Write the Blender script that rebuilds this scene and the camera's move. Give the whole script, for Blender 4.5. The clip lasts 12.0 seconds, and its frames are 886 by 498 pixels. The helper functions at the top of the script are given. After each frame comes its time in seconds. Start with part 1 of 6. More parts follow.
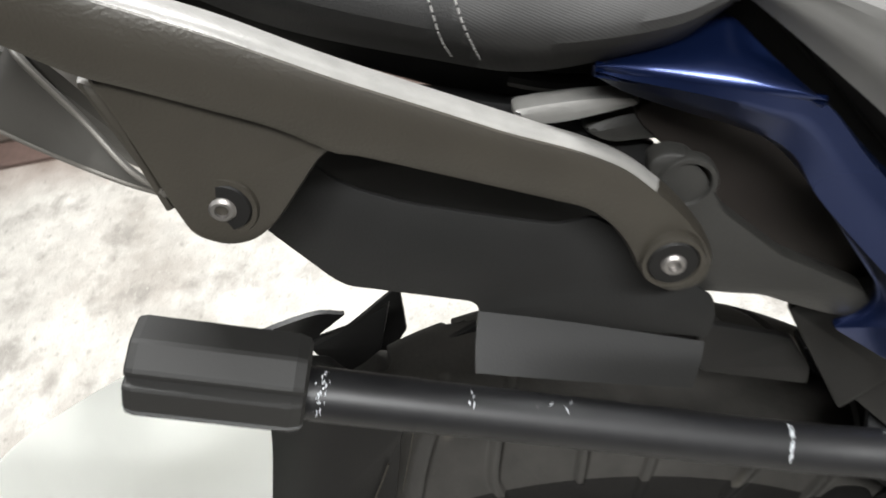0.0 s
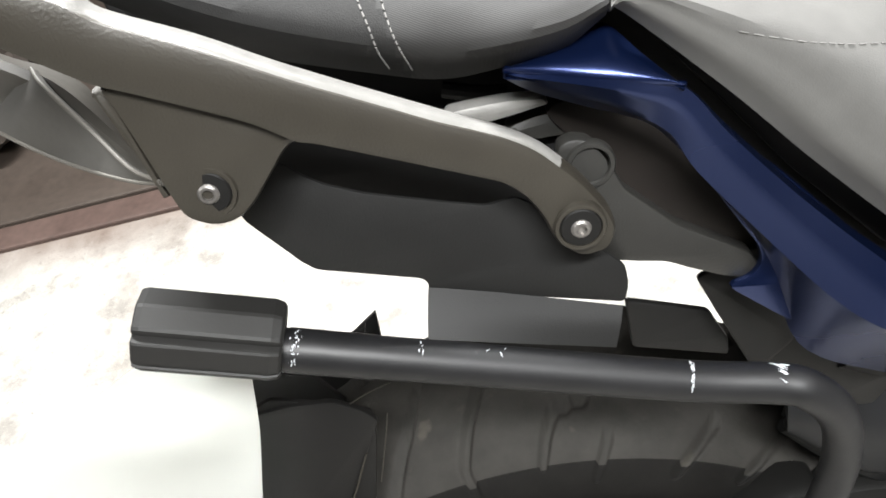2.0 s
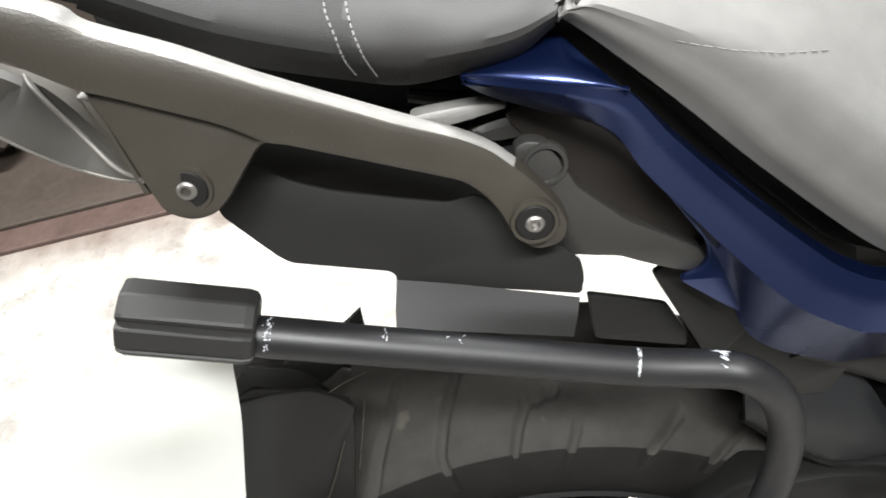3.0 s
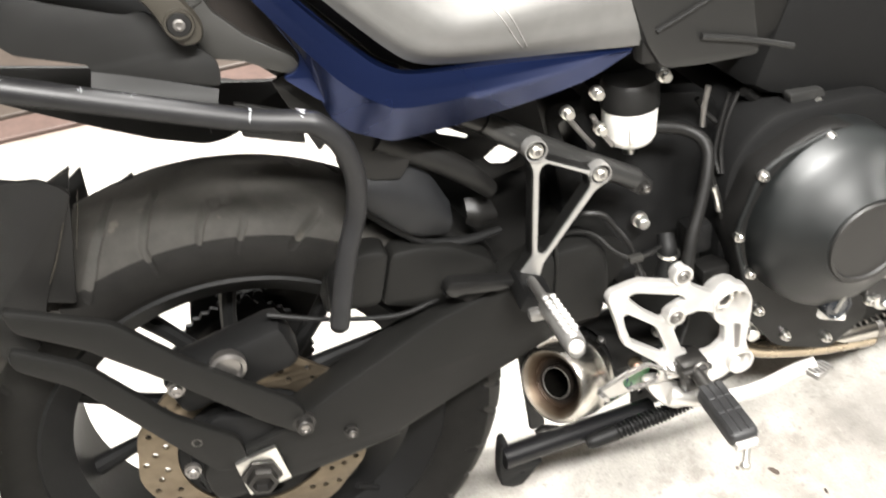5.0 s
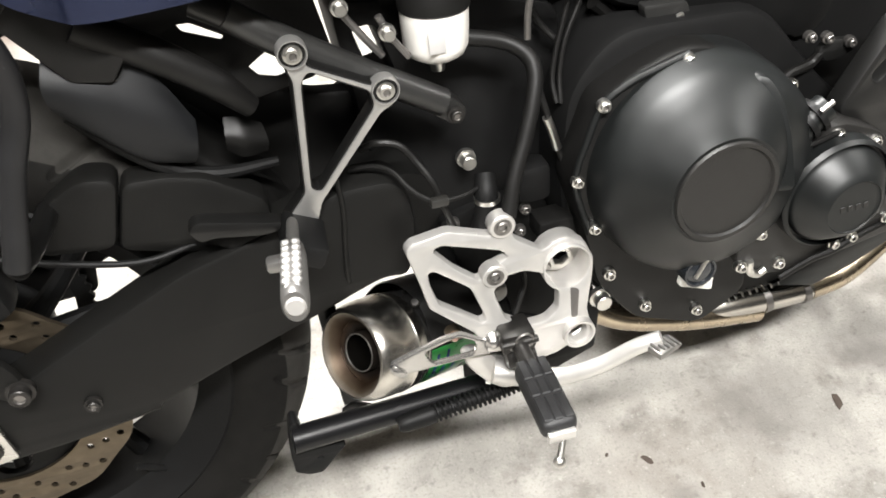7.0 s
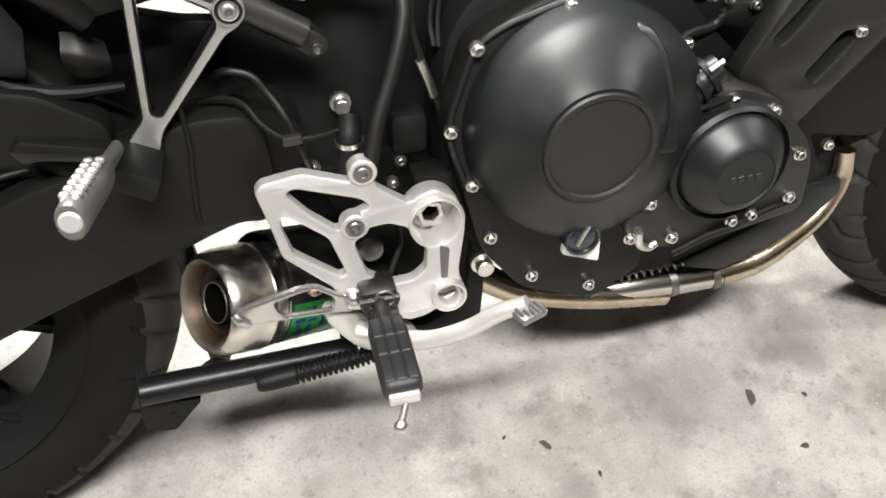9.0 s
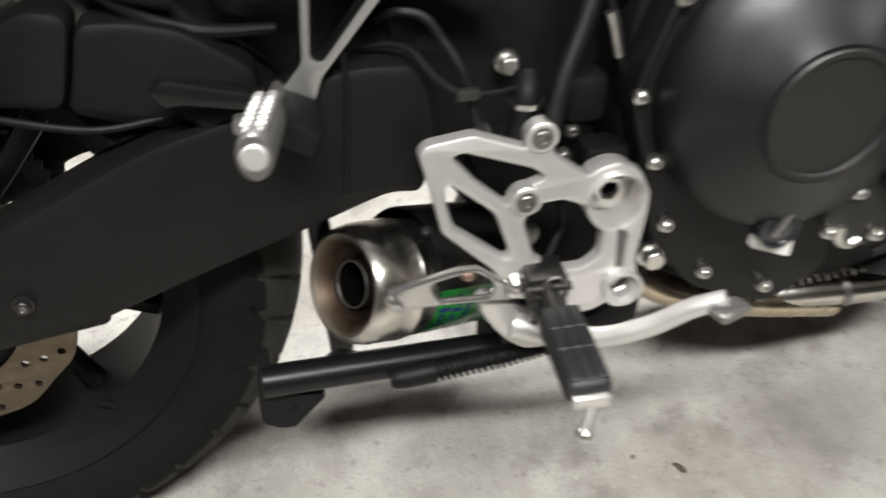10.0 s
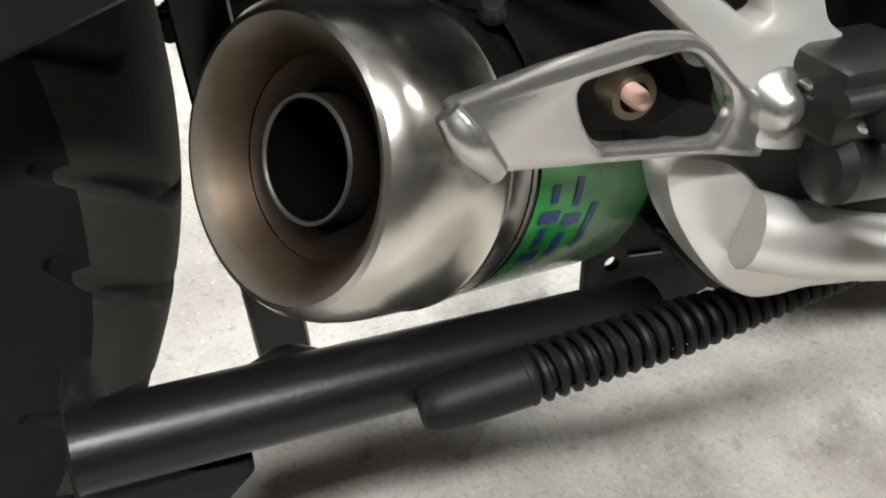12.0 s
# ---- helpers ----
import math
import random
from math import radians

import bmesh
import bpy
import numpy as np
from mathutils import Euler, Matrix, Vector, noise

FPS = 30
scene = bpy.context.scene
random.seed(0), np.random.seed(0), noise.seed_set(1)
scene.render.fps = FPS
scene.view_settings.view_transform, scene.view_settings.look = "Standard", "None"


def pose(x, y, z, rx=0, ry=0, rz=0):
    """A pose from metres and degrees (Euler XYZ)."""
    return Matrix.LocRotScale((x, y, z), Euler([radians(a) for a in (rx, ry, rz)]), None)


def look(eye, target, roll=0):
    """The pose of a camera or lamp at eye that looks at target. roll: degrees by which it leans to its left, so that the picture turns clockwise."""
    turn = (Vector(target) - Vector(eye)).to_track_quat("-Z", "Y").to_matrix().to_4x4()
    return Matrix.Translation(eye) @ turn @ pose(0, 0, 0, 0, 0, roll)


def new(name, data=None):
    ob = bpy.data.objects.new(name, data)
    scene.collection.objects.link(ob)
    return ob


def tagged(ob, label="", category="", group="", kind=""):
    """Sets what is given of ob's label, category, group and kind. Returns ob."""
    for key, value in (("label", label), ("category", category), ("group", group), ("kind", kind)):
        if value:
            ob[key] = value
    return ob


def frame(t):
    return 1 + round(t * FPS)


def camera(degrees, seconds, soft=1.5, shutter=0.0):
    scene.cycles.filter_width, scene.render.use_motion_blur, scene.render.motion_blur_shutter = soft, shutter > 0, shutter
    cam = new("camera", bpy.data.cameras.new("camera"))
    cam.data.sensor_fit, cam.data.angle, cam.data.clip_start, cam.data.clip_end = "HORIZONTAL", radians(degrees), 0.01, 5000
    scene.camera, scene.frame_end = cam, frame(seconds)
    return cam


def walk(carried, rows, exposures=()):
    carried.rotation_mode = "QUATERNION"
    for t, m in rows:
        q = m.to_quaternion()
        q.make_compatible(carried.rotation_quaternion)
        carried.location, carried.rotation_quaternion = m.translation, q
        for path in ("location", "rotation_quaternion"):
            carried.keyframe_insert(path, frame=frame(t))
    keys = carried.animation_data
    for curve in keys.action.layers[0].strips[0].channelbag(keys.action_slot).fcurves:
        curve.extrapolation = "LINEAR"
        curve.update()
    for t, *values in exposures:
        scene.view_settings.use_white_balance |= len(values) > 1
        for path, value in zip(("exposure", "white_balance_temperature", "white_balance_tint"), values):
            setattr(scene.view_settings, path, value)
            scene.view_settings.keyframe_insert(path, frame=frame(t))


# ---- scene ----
cam = camera(55.4, 12.0, soft=1.7, shutter=0.4)
PATH = [
    (0, (0.0217, -0.1744, 1.0720), (-0.0577, 0.2152, 0.6226), -18.17),
    (0.5, (0.0267, -0.2382, 1.0874), (-0.0296, 0.1865, 0.6673), -18.76),
    (1, (0.0234, -0.2453, 1.0798), (-0.0352, 0.1839, 0.6646), -18.51),
    (1.5, (0.0340, -0.2418, 1.0833), (-0.0248, 0.1877, 0.6685), -18.44),
    (2, (0.0390, -0.2470, 1.0865), (-0.0240, 0.1827, 0.6725), -18.85),
    (2.5, (0.0461, -0.2595, 1.0947), (-0.0182, 0.1715, 0.6822), -19.00),
    (2.7, (0.0476, -0.2641, 1.0961), (-0.0182, 0.1681, 0.6851), -19.09),
    (4.3, (0.1265, -0.4197, 1.1221), (0.1386, 0.0075, 0.7010), -10.56),
    (4.5, (0.1099, -0.4751, 1.1355), (0.1536, -0.0528, 0.7115), -8.57),
    (5, (0.0978, -0.5707, 1.1487), (0.1978, -0.1649, 0.7182), -5.18),
    (5.5, (0.2165, -0.6059, 1.1074), (0.3179, -0.2322, 0.6491), -3.46),
    (6, (0.3171, -0.6210, 1.0778), (0.4111, -0.2543, 0.6124), -1.79),
    (6.5, (0.3161, -0.5731, 1.0486), (0.4096, -0.2025, 0.5861), -2.02),
    (7, (0.2985, -0.5254, 0.9994), (0.4067, -0.1405, 0.5520), -1.82),
    (7.5, (0.3106, -0.5210, 0.9588), (0.4346, -0.1364, 0.5153), 0.48),
    (7.7, (0.3297, -0.5303, 0.9429), (0.4538, -0.1486, 0.4969), 1.37),
    (9.3, (0.4142, -0.5535, 0.9324), (0.5224, -0.1701, 0.4838), 2.02),
    (9.5, (0.4160, -0.5537, 0.9287), (0.5180, -0.1661, 0.4822), 1.36),
    (9.7, (0.3989, -0.5422, 0.9204), (0.4924, -0.1514, 0.4748), 0.72),
    (10, (0.3193, -0.4889, 0.8435), (0.4083, -0.0916, 0.4028), 1.99),
    (10.3, (0.2819, -0.3942, 0.7653), (0.3721, -0.0036, 0.3189), 2.58),
    (10.5, (0.2866, -0.3498, 0.6951), (0.3776, 0.0389, 0.2471), 2.10),
    (10.8, (0.3047, -0.3087, 0.5703), (0.3978, 0.0959, 0.1371), 2.61),
    (11.1, (0.3155, -0.2672, 0.5223), (0.4078, 0.1340, 0.0858), 2.61),
    (11.5, (0.3249, -0.2468, 0.5085), (0.4371, 0.1558, 0.0781), 2.14),
    (12, (0.3171, -0.2458, 0.4936), (0.4640, 0.1475, 0.0650), 3.16),
]
EXPOSURES = [(0, -0.25, 6300, 9), (0.5, 0.13, 6300, 9), (1, -0.05, 6300, 9), (1.5, 0.1, 6300, 9), (2.7, 0.25, 6300, 9), (4.3, 0.72, 6400, 10), (4.9, 0.98, 6550, 10), (5.5, -0.42, 6650, 10), (6, -0.65, 6650, 10), (6.5, -0.3, 6550, 10), (7.2, 0.28, 6500, 10), (9.5, -0.2, 6450, 10), (10, -0.4, 6450, 10), (10.5, -0.4, 6450, 9), (11, -0.68, 6450, 9), (11.5, -0.42, 6450, 9), (12, -0.22, 6400, 9)]
walk(cam, [(t, look(eye, target, roll)) for t, eye, target, roll in PATH], EXPOSURES)

# ---- light ----
world = bpy.data.worlds.new("world")
scene.world = world
world.use_nodes = True
world.node_tree.nodes["Background"].inputs[0].default_value = (0.9, 0.95, 1.0, 1)
world.node_tree.nodes["Background"].inputs[1].default_value = 0.05


def tube_lamp(x, y, z, length, width, watts, turn=0, colour=(1.0, 0.985, 0.96)):
    data = bpy.data.lights.new("lamp_light", "AREA")
    data.shape, data.size, data.size_y, data.energy, data.color = "RECTANGLE", length, width, watts, colour
    ob = new("lamp_light", data)
    ob.matrix_world = pose(x, y, z, 0, 0, turn)
    return ob


# No lamp is in view; the two at the ends are added fill light.
LAMPS = ((0.15, 0.95, 220), (0.35, -1.1, 150), (2.9, -0.4, 40), (-2.4, -0.4, 32))
for lamp_x, lamp_y, watts in LAMPS:
    tube_lamp(lamp_x, lamp_y, 2.46, 1.2, 0.14, watts)

# ---- materials ----


def mat(name, base, rough=0.5, metal=0.0, vary=0.15, grain=60.0, large=6.0, bump=0.1, bump_scale=200.0, coat=0.0, wear=0.0, wear_colour=(0.3, 0.3, 0.3), spec=0.5):
    """Base colour with two scales of variation, uneven gloss, fine relief and optional worn specks."""
    m = bpy.data.materials.new(name)
    m.use_nodes = True
    n, l = m.node_tree.nodes, m.node_tree.links
    b = n["Principled BSDF"]
    b.inputs["Metallic"].default_value = metal
    b.inputs["Specular IOR Level"].default_value = spec
    b.inputs["Coat Weight"].default_value = coat
    b.inputs["Coat Roughness"].default_value = 0.12
    tc = n.new("ShaderNodeTexCoord")

    def noise_node(scale, detail=6.0):
        t = n.new("ShaderNodeTexNoise")
        t.inputs["Scale"].default_value, t.inputs["Detail"].default_value = scale, detail
        l.new(tc.outputs["Object"], t.inputs["Vector"])
        return t

    fine, big = noise_node(grain), noise_node(large, 4.0)
    both = n.new("ShaderNodeMath")
    both.operation = "ADD"
    l.new(fine.outputs["Fac"], both.inputs[0])
    l.new(big.outputs["Fac"], both.inputs[1])
    ramp = n.new("ShaderNodeMapRange")
    ramp.inputs[1].default_value, ramp.inputs[2].default_value = 0.6, 1.4
    ramp.inputs[3].default_value, ramp.inputs[4].default_value = 1 - vary, 1 + vary
    l.new(both.outputs[0], ramp.inputs[0])
    scale = n.new("ShaderNodeVectorMath")
    scale.operation = "SCALE"
    scale.inputs[0].default_value = base
    l.new(ramp.outputs[0], scale.inputs["Scale"])
    out = scale.outputs[0]
    if wear > 0:
        spots = noise_node(grain * 0.6, 8.0)
        edge = n.new("ShaderNodeMapRange")
        edge.inputs[1].default_value, edge.inputs[2].default_value = 1 - wear, 1 - wear + 0.08
        l.new(spots.outputs["Fac"], edge.inputs[0])
        mix = n.new("ShaderNodeMix")
        mix.data_type = "RGBA"
        mix.inputs[7].default_value = (*wear_colour, 1)
        l.new(edge.outputs[0], mix.inputs[0])
        l.new(out, mix.inputs[6])
        out = mix.outputs[2]
    l.new(out, b.inputs["Base Color"])
    gloss = n.new("ShaderNodeMapRange")
    gloss.inputs[1].default_value, gloss.inputs[2].default_value = 0.3, 0.7
    gloss.inputs[3].default_value, gloss.inputs[4].default_value = max(0.03, rough - 0.07), min(1, rough + 0.07)
    l.new(big.outputs["Fac"], gloss.inputs[0])
    l.new(gloss.outputs[0], b.inputs["Roughness"])
    if bump > 0:
        rel, bn = noise_node(bump_scale, 3.0), n.new("ShaderNodeBump")
        bn.inputs["Strength"].default_value, bn.inputs["Distance"].default_value = bump, 0.001
        l.new(rel.outputs["Fac"], bn.inputs["Height"])
        l.new(bn.outputs[0], b.inputs["Normal"])
    return m


PLASTIC = mat("black_plastic", (0.0056, 0.0054, 0.0051), 0.5, bump=0.12, bump_scale=900, spec=0.25)
SATIN = mat("satin_black_paint", (0.006, 0.0059, 0.0057), 0.36, bump=0.12, bump_scale=700, spec=0.3)
DARK = mat("dark_steel", (0.0055, 0.0055, 0.0055), 0.55, bump=0.15, spec=0.17)
RAIL = mat("grey_cast_aluminium", (0.0285, 0.0252, 0.0195), 0.42, 0.2, bump=0.2, bump_scale=900)
ENGINE = mat("engine_grey_paint", (0.0075, 0.0084, 0.0084), 0.42, 0.15, bump=0.05, bump_scale=1600, spec=0.4)
# Tread paler than the sidewall: dust, plus light from above put into the colour.
TREAD = mat("lit_dusty_tread_rubber", (0.023, 0.0215, 0.019), 0.8, vary=0.35, bump=0.3, bump_scale=300, wear=0.36, wear_colour=(0.045, 0.041, 0.034), spec=0.25)
RUBBER = mat("tyre_rubber", (0.0072, 0.0068, 0.0062), 0.75, vary=0.3, bump=0.3, bump_scale=300, wear=0.33, wear_colour=(0.013, 0.012, 0.0105), spec=0.1)
SEAT = mat("seat_vinyl", (0.011, 0.0108, 0.0104), 0.7, bump=0.25, bump_scale=1400, spec=0.2)
SEATRIB = mat("ribbed_seat_vinyl", (0.014, 0.0136, 0.013), 0.65, bump=0.2, bump_scale=1400, spec=0.25)
SEATR = mat("seat_grey_vinyl", (0.08, 0.078, 0.074), 0.8, bump=0.15, bump_scale=1400)
BLUE = mat("metallic_blue_paint", (0.0078, 0.018, 0.073), 0.27, 0.85, vary=0.12, grain=1500, bump=0, coat=0.5)
ALU = mat("anodised_aluminium", (0.58, 0.566, 0.543), 0.4, 0.68, vary=0.08, bump=0.08)
CHROME = mat("brushed_stainless", (0.55, 0.53, 0.49), 0.27, 1.0, vary=0.1, bump=0.05)
STEEL = mat("zinc_steel", (0.6, 0.59, 0.56), 0.3, 1.0, vary=0.15, bump=0.1)
HEAT = mat("heat_tinted_pipe", (0.5, 0.425, 0.32), 0.25, 1.0, vary=0.25, large=25, bump=0.05)
BURNT = mat("burnt_stainless", (0.007, 0.005, 0.0036), 0.85, 0.0, spec=0.1, vary=0.4, large=40)
# Near-black for pipe soot and for shade down holes, put into the colour.
BLACKHOLE = mat("soot_and_hole_shade", (0.0025, 0.0023, 0.002), 0.95, bump=0.3, spec=0.0)
WHITE = mat("white_plastic", (0.75, 0.74, 0.7), 0.45, bump=0.05, vary=0.05)
GREEN = mat("green_sticker", (0.01, 0.18, 0.03), 0.3, vary=0.45, large=45, coat=0.4)
DISC = mat("brake_disc_steel", (0.15, 0.122, 0.088), 0.38, 0.9, vary=0.3, bump=0.1)
PAINTMARK = mat("scuffed_white", (0.42, 0.44, 0.46), 0.5, vary=0.3, grain=300)
STITCH = mat("grey_thread", (0.13, 0.126, 0.12), 0.8)
CONCRETE = mat("concrete_floor", (0.34, 0.325, 0.297), 0.6, vary=0.25, grain=30, large=5, bump=0.9, bump_scale=320)


def stain(material, scale, low, high, colour, strength, offset):
    """Another layer of blotches over a material's base colour."""
    n, l = material.node_tree.nodes, material.node_tree.links
    b = n["Principled BSDF"]
    was = b.inputs["Base Color"].links[0].from_socket
    tc, mp, t, e, mix = n.new("ShaderNodeTexCoord"), n.new("ShaderNodeMapping"), n.new("ShaderNodeTexNoise"), n.new("ShaderNodeMapRange"), n.new("ShaderNodeMix")
    mp.inputs["Location"].default_value = offset
    t.inputs["Scale"].default_value, t.inputs["Detail"].default_value, t.inputs["Roughness"].default_value = scale, 9.0, 0.6
    e.inputs[1].default_value, e.inputs[2].default_value, e.inputs[4].default_value = low, high, strength
    mix.data_type = "RGBA"
    mix.inputs[7].default_value = (*colour, 1)
    l.new(tc.outputs["Object"], mp.inputs["Vector"])
    l.new(mp.outputs[0], t.inputs["Vector"])
    l.new(t.outputs["Fac"], e.inputs[0])
    l.new(e.outputs[0], mix.inputs[0])
    l.new(was, mix.inputs[6])
    l.new(mix.outputs[2], b.inputs["Base Color"])


stain(CONCRETE, 2.6, 0.5, 0.62, (0.192, 0.168, 0.144), 0.5, (1.3, 0.4, 0))
stain(CONCRETE, 7.5, 0.52, 0.66, (0.448, 0.432, 0.396), 0.65, (7.7, 2.3, 0))
stain(CONCRETE, 11, 0.53, 0.66, (0.16, 0.148, 0.132), 0.7, (0.2, 3.1, 0))
stain(CONCRETE, 60, 0.58, 0.74, (0.072, 0.068, 0.06), 0.6, (4.2, 1.1, 0))
stain(CONCRETE, 110, 0.6, 0.7, (0.48, 0.464, 0.424), 0.45, (2.2, 6.1, 0))
stain(CONCRETE, 240, 0.52, 0.72, (0.128, 0.12, 0.108), 0.5, (5.2, 0.1, 0))
stain(CONCRETE, 420, 0.62, 0.68, (0.576, 0.56, 0.52), 0.6, (1.2, 2.1, 0))
stain(CONCRETE, 5, 0.66, 0.72, (0.32, 0.192, 0.16), 0.5, (9.2, 1.6, 0))
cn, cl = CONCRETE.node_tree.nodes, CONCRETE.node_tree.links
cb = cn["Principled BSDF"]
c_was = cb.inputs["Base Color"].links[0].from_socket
# Brown fade towards the kerb: the lamplight's falloff put into the floor colour.
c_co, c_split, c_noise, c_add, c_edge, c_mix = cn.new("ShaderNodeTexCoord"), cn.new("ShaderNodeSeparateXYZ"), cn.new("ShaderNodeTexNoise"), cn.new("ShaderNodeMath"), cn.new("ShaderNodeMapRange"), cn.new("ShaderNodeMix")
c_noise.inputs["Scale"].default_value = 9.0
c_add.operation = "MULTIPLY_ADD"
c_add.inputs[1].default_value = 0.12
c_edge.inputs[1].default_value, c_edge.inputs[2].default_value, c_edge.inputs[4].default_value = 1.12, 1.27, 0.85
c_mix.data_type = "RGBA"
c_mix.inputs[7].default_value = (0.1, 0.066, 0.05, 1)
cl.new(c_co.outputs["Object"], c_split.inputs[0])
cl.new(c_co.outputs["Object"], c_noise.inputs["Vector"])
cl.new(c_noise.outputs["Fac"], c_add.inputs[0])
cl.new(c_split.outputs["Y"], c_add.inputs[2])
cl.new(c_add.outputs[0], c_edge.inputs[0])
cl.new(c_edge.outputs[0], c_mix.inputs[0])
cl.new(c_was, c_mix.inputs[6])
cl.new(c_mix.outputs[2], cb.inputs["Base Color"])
for sx, sy, sr in ((1.077, -0.014, 0.05), (1.026, -0.022, 0.045), (0.862, 0.042, 0.03), (1.030, 0.043, 0.025), (1.063, -0.048, 0.04), (0.708, -0.160, 0.03), (0.862, -0.075, 0.09)):
    c_was = cb.inputs["Base Color"].links[0].from_socket
    s_warp, s_far, s_edge, s_mix = cn.new("ShaderNodeVectorMath"), cn.new("ShaderNodeVectorMath"), cn.new("ShaderNodeMapRange"), cn.new("ShaderNodeMix")
    s_warp.operation, s_far.operation = "MULTIPLY_ADD", "DISTANCE"
    s_warp.inputs[1].default_value = (0.05, 0.05, 0.0)
    s_far.inputs[1].default_value = (sx + 0.025, sy + 0.025, 0.0)
    s_edge.inputs[1].default_value, s_edge.inputs[2].default_value, s_edge.inputs[3].default_value, s_edge.inputs[4].default_value = sr * 0.4, sr * 1.1, 0.5, 0.0
    s_mix.data_type = "RGBA"
    s_mix.inputs[7].default_value = (0.14, 0.13, 0.12, 1)
    cl.new(c_noise.outputs["Color"], s_warp.inputs[0])
    cl.new(c_co.outputs["Object"], s_warp.inputs[2])
    cl.new(s_warp.outputs[0], s_far.inputs[0])
    cl.new(s_far.outputs["Value"], s_edge.inputs[0])
    cl.new(s_edge.outputs[0], s_mix.inputs[0])
    cl.new(c_was, s_mix.inputs[6])
    cl.new(s_mix.outputs[2], cb.inputs["Base Color"])
KERBMAT = mat("red_brown_tile", (0.06, 0.038, 0.031), 0.6, vary=0.3)
DARKWALL = mat("unseen_dark_wall", (0.09, 0.088, 0.085), 0.8, vary=0.1)
WALLMAT = mat("wall_plaster", (0.5, 0.48, 0.45), 0.8, vary=0.1)

SWING = mat("swingarm_black_paint", (0.0055, 0.0054, 0.005), 0.5, bump=0.15, bump_scale=600, spec=0.2)
RAIL2 = mat("dark_cast_grey", (0.016, 0.0155, 0.014), 0.45, bump=0.2, bump_scale=900)
CARRIER = mat("powder_coat_black", (0.008, 0.008, 0.0077), 0.58, spec=0.24, bump=0.15, bump_scale=1200)
BARMAT = mat("bar_black_enamel", (0.007, 0.007, 0.0076), 0.5, spec=0.33, vary=0.3, bump=0.1, wear=0.3, wear_colour=(0.09, 0.09, 0.09))
TAIL = mat("dusty_plastic", (0.033, 0.0302, 0.0255), 0.5, bump=0.2)
RECESS = mat("recess_plastic", (0.012, 0.0095, 0.008), 0.6, spec=0.3)
FRAMEC = mat("frame_grey_paint", (0.0085, 0.0084, 0.008), 0.45, 0.1, bump=0.2, bump_scale=700)
FRAMETUBE = mat("frame_tube_grey", (0.022, 0.0218, 0.021), 0.33, 0.2, vary=0.2, bump=0.12, bump_scale=700)
GLOSS = mat("glossy_grey_plastic", (0.0062, 0.0066, 0.0074), 0.54, spec=0.3, vary=0.2, bump=0.05)
DULLALU = mat("dull_aluminium", (0.23, 0.224, 0.214), 0.36, 0.78, vary=0.1, bump=0.12)
STEELDARK = mat("dull_steel", (0.22, 0.21, 0.2), 0.4, 0.9, vary=0.25, bump=0.15)
COPPER = mat("copper_bolt", (0.75, 0.5, 0.42), 0.4, 0.4, vary=0.15)
CAPMAT = mat("cap_grey_brown", (0.012, 0.0114, 0.0106), 0.5, 0.15, vary=0.2, bump=0.3, bump_scale=900)
RUBBERPEG = mat("footpeg_rubber", (0.011, 0.011, 0.0115), 0.55, vary=0.25, bump=0.3, bump_scale=500)
GLASSB = mat("dark_glass", (0.015, 0.017, 0.02), 0.08, vary=0.05, bump=0)
CARBON = mat("silencer_black", (0.009, 0.0088, 0.0085), 0.3, 0.1, vary=0.3)
NAVY = mat("navy_print", (0.01, 0.02, 0.12), 0.3)
MILKY = mat("milky_plastic", (0.72, 0.7, 0.66), 0.35, vary=0.06, bump=0.03)
WALKMAT = mat("brown_tile", (0.04, 0.03, 0.0235), 0.6, vary=0.25, large=4, bump=0.3)
SHEET = mat("white_sheet", (0.82, 0.83, 0.8), 0.75, vary=0.05, large=20, bump=0.1, bump_scale=60)
shn, shl = SHEET.node_tree.nodes, SHEET.node_tree.links
thin, both_ways = shn.new("ShaderNodeBsdfTranslucent"), shn.new("ShaderNodeMixShader")
thin.inputs[0].default_value, both_ways.inputs[0].default_value = (0.92, 0.93, 0.9, 1), 0.7
shl.new(shn["Principled BSDF"].outputs[0], both_ways.inputs[1])
shl.new(thin.outputs[0], both_ways.inputs[2])
shl.new(both_ways.outputs[0], shn["Material Output"].inputs[0])

LIPMAT = mat("heat_stained_lip", (0.22, 0.19, 0.145), 0.5, 0.75, vary=0.2, large=30, bump=0.05)
SILENCER_AXIS, SILENCER_FACE = Vector((0.814, 0.47, -0.342)).normalized(), Vector((0.3414, -0.1264, 0.3181))


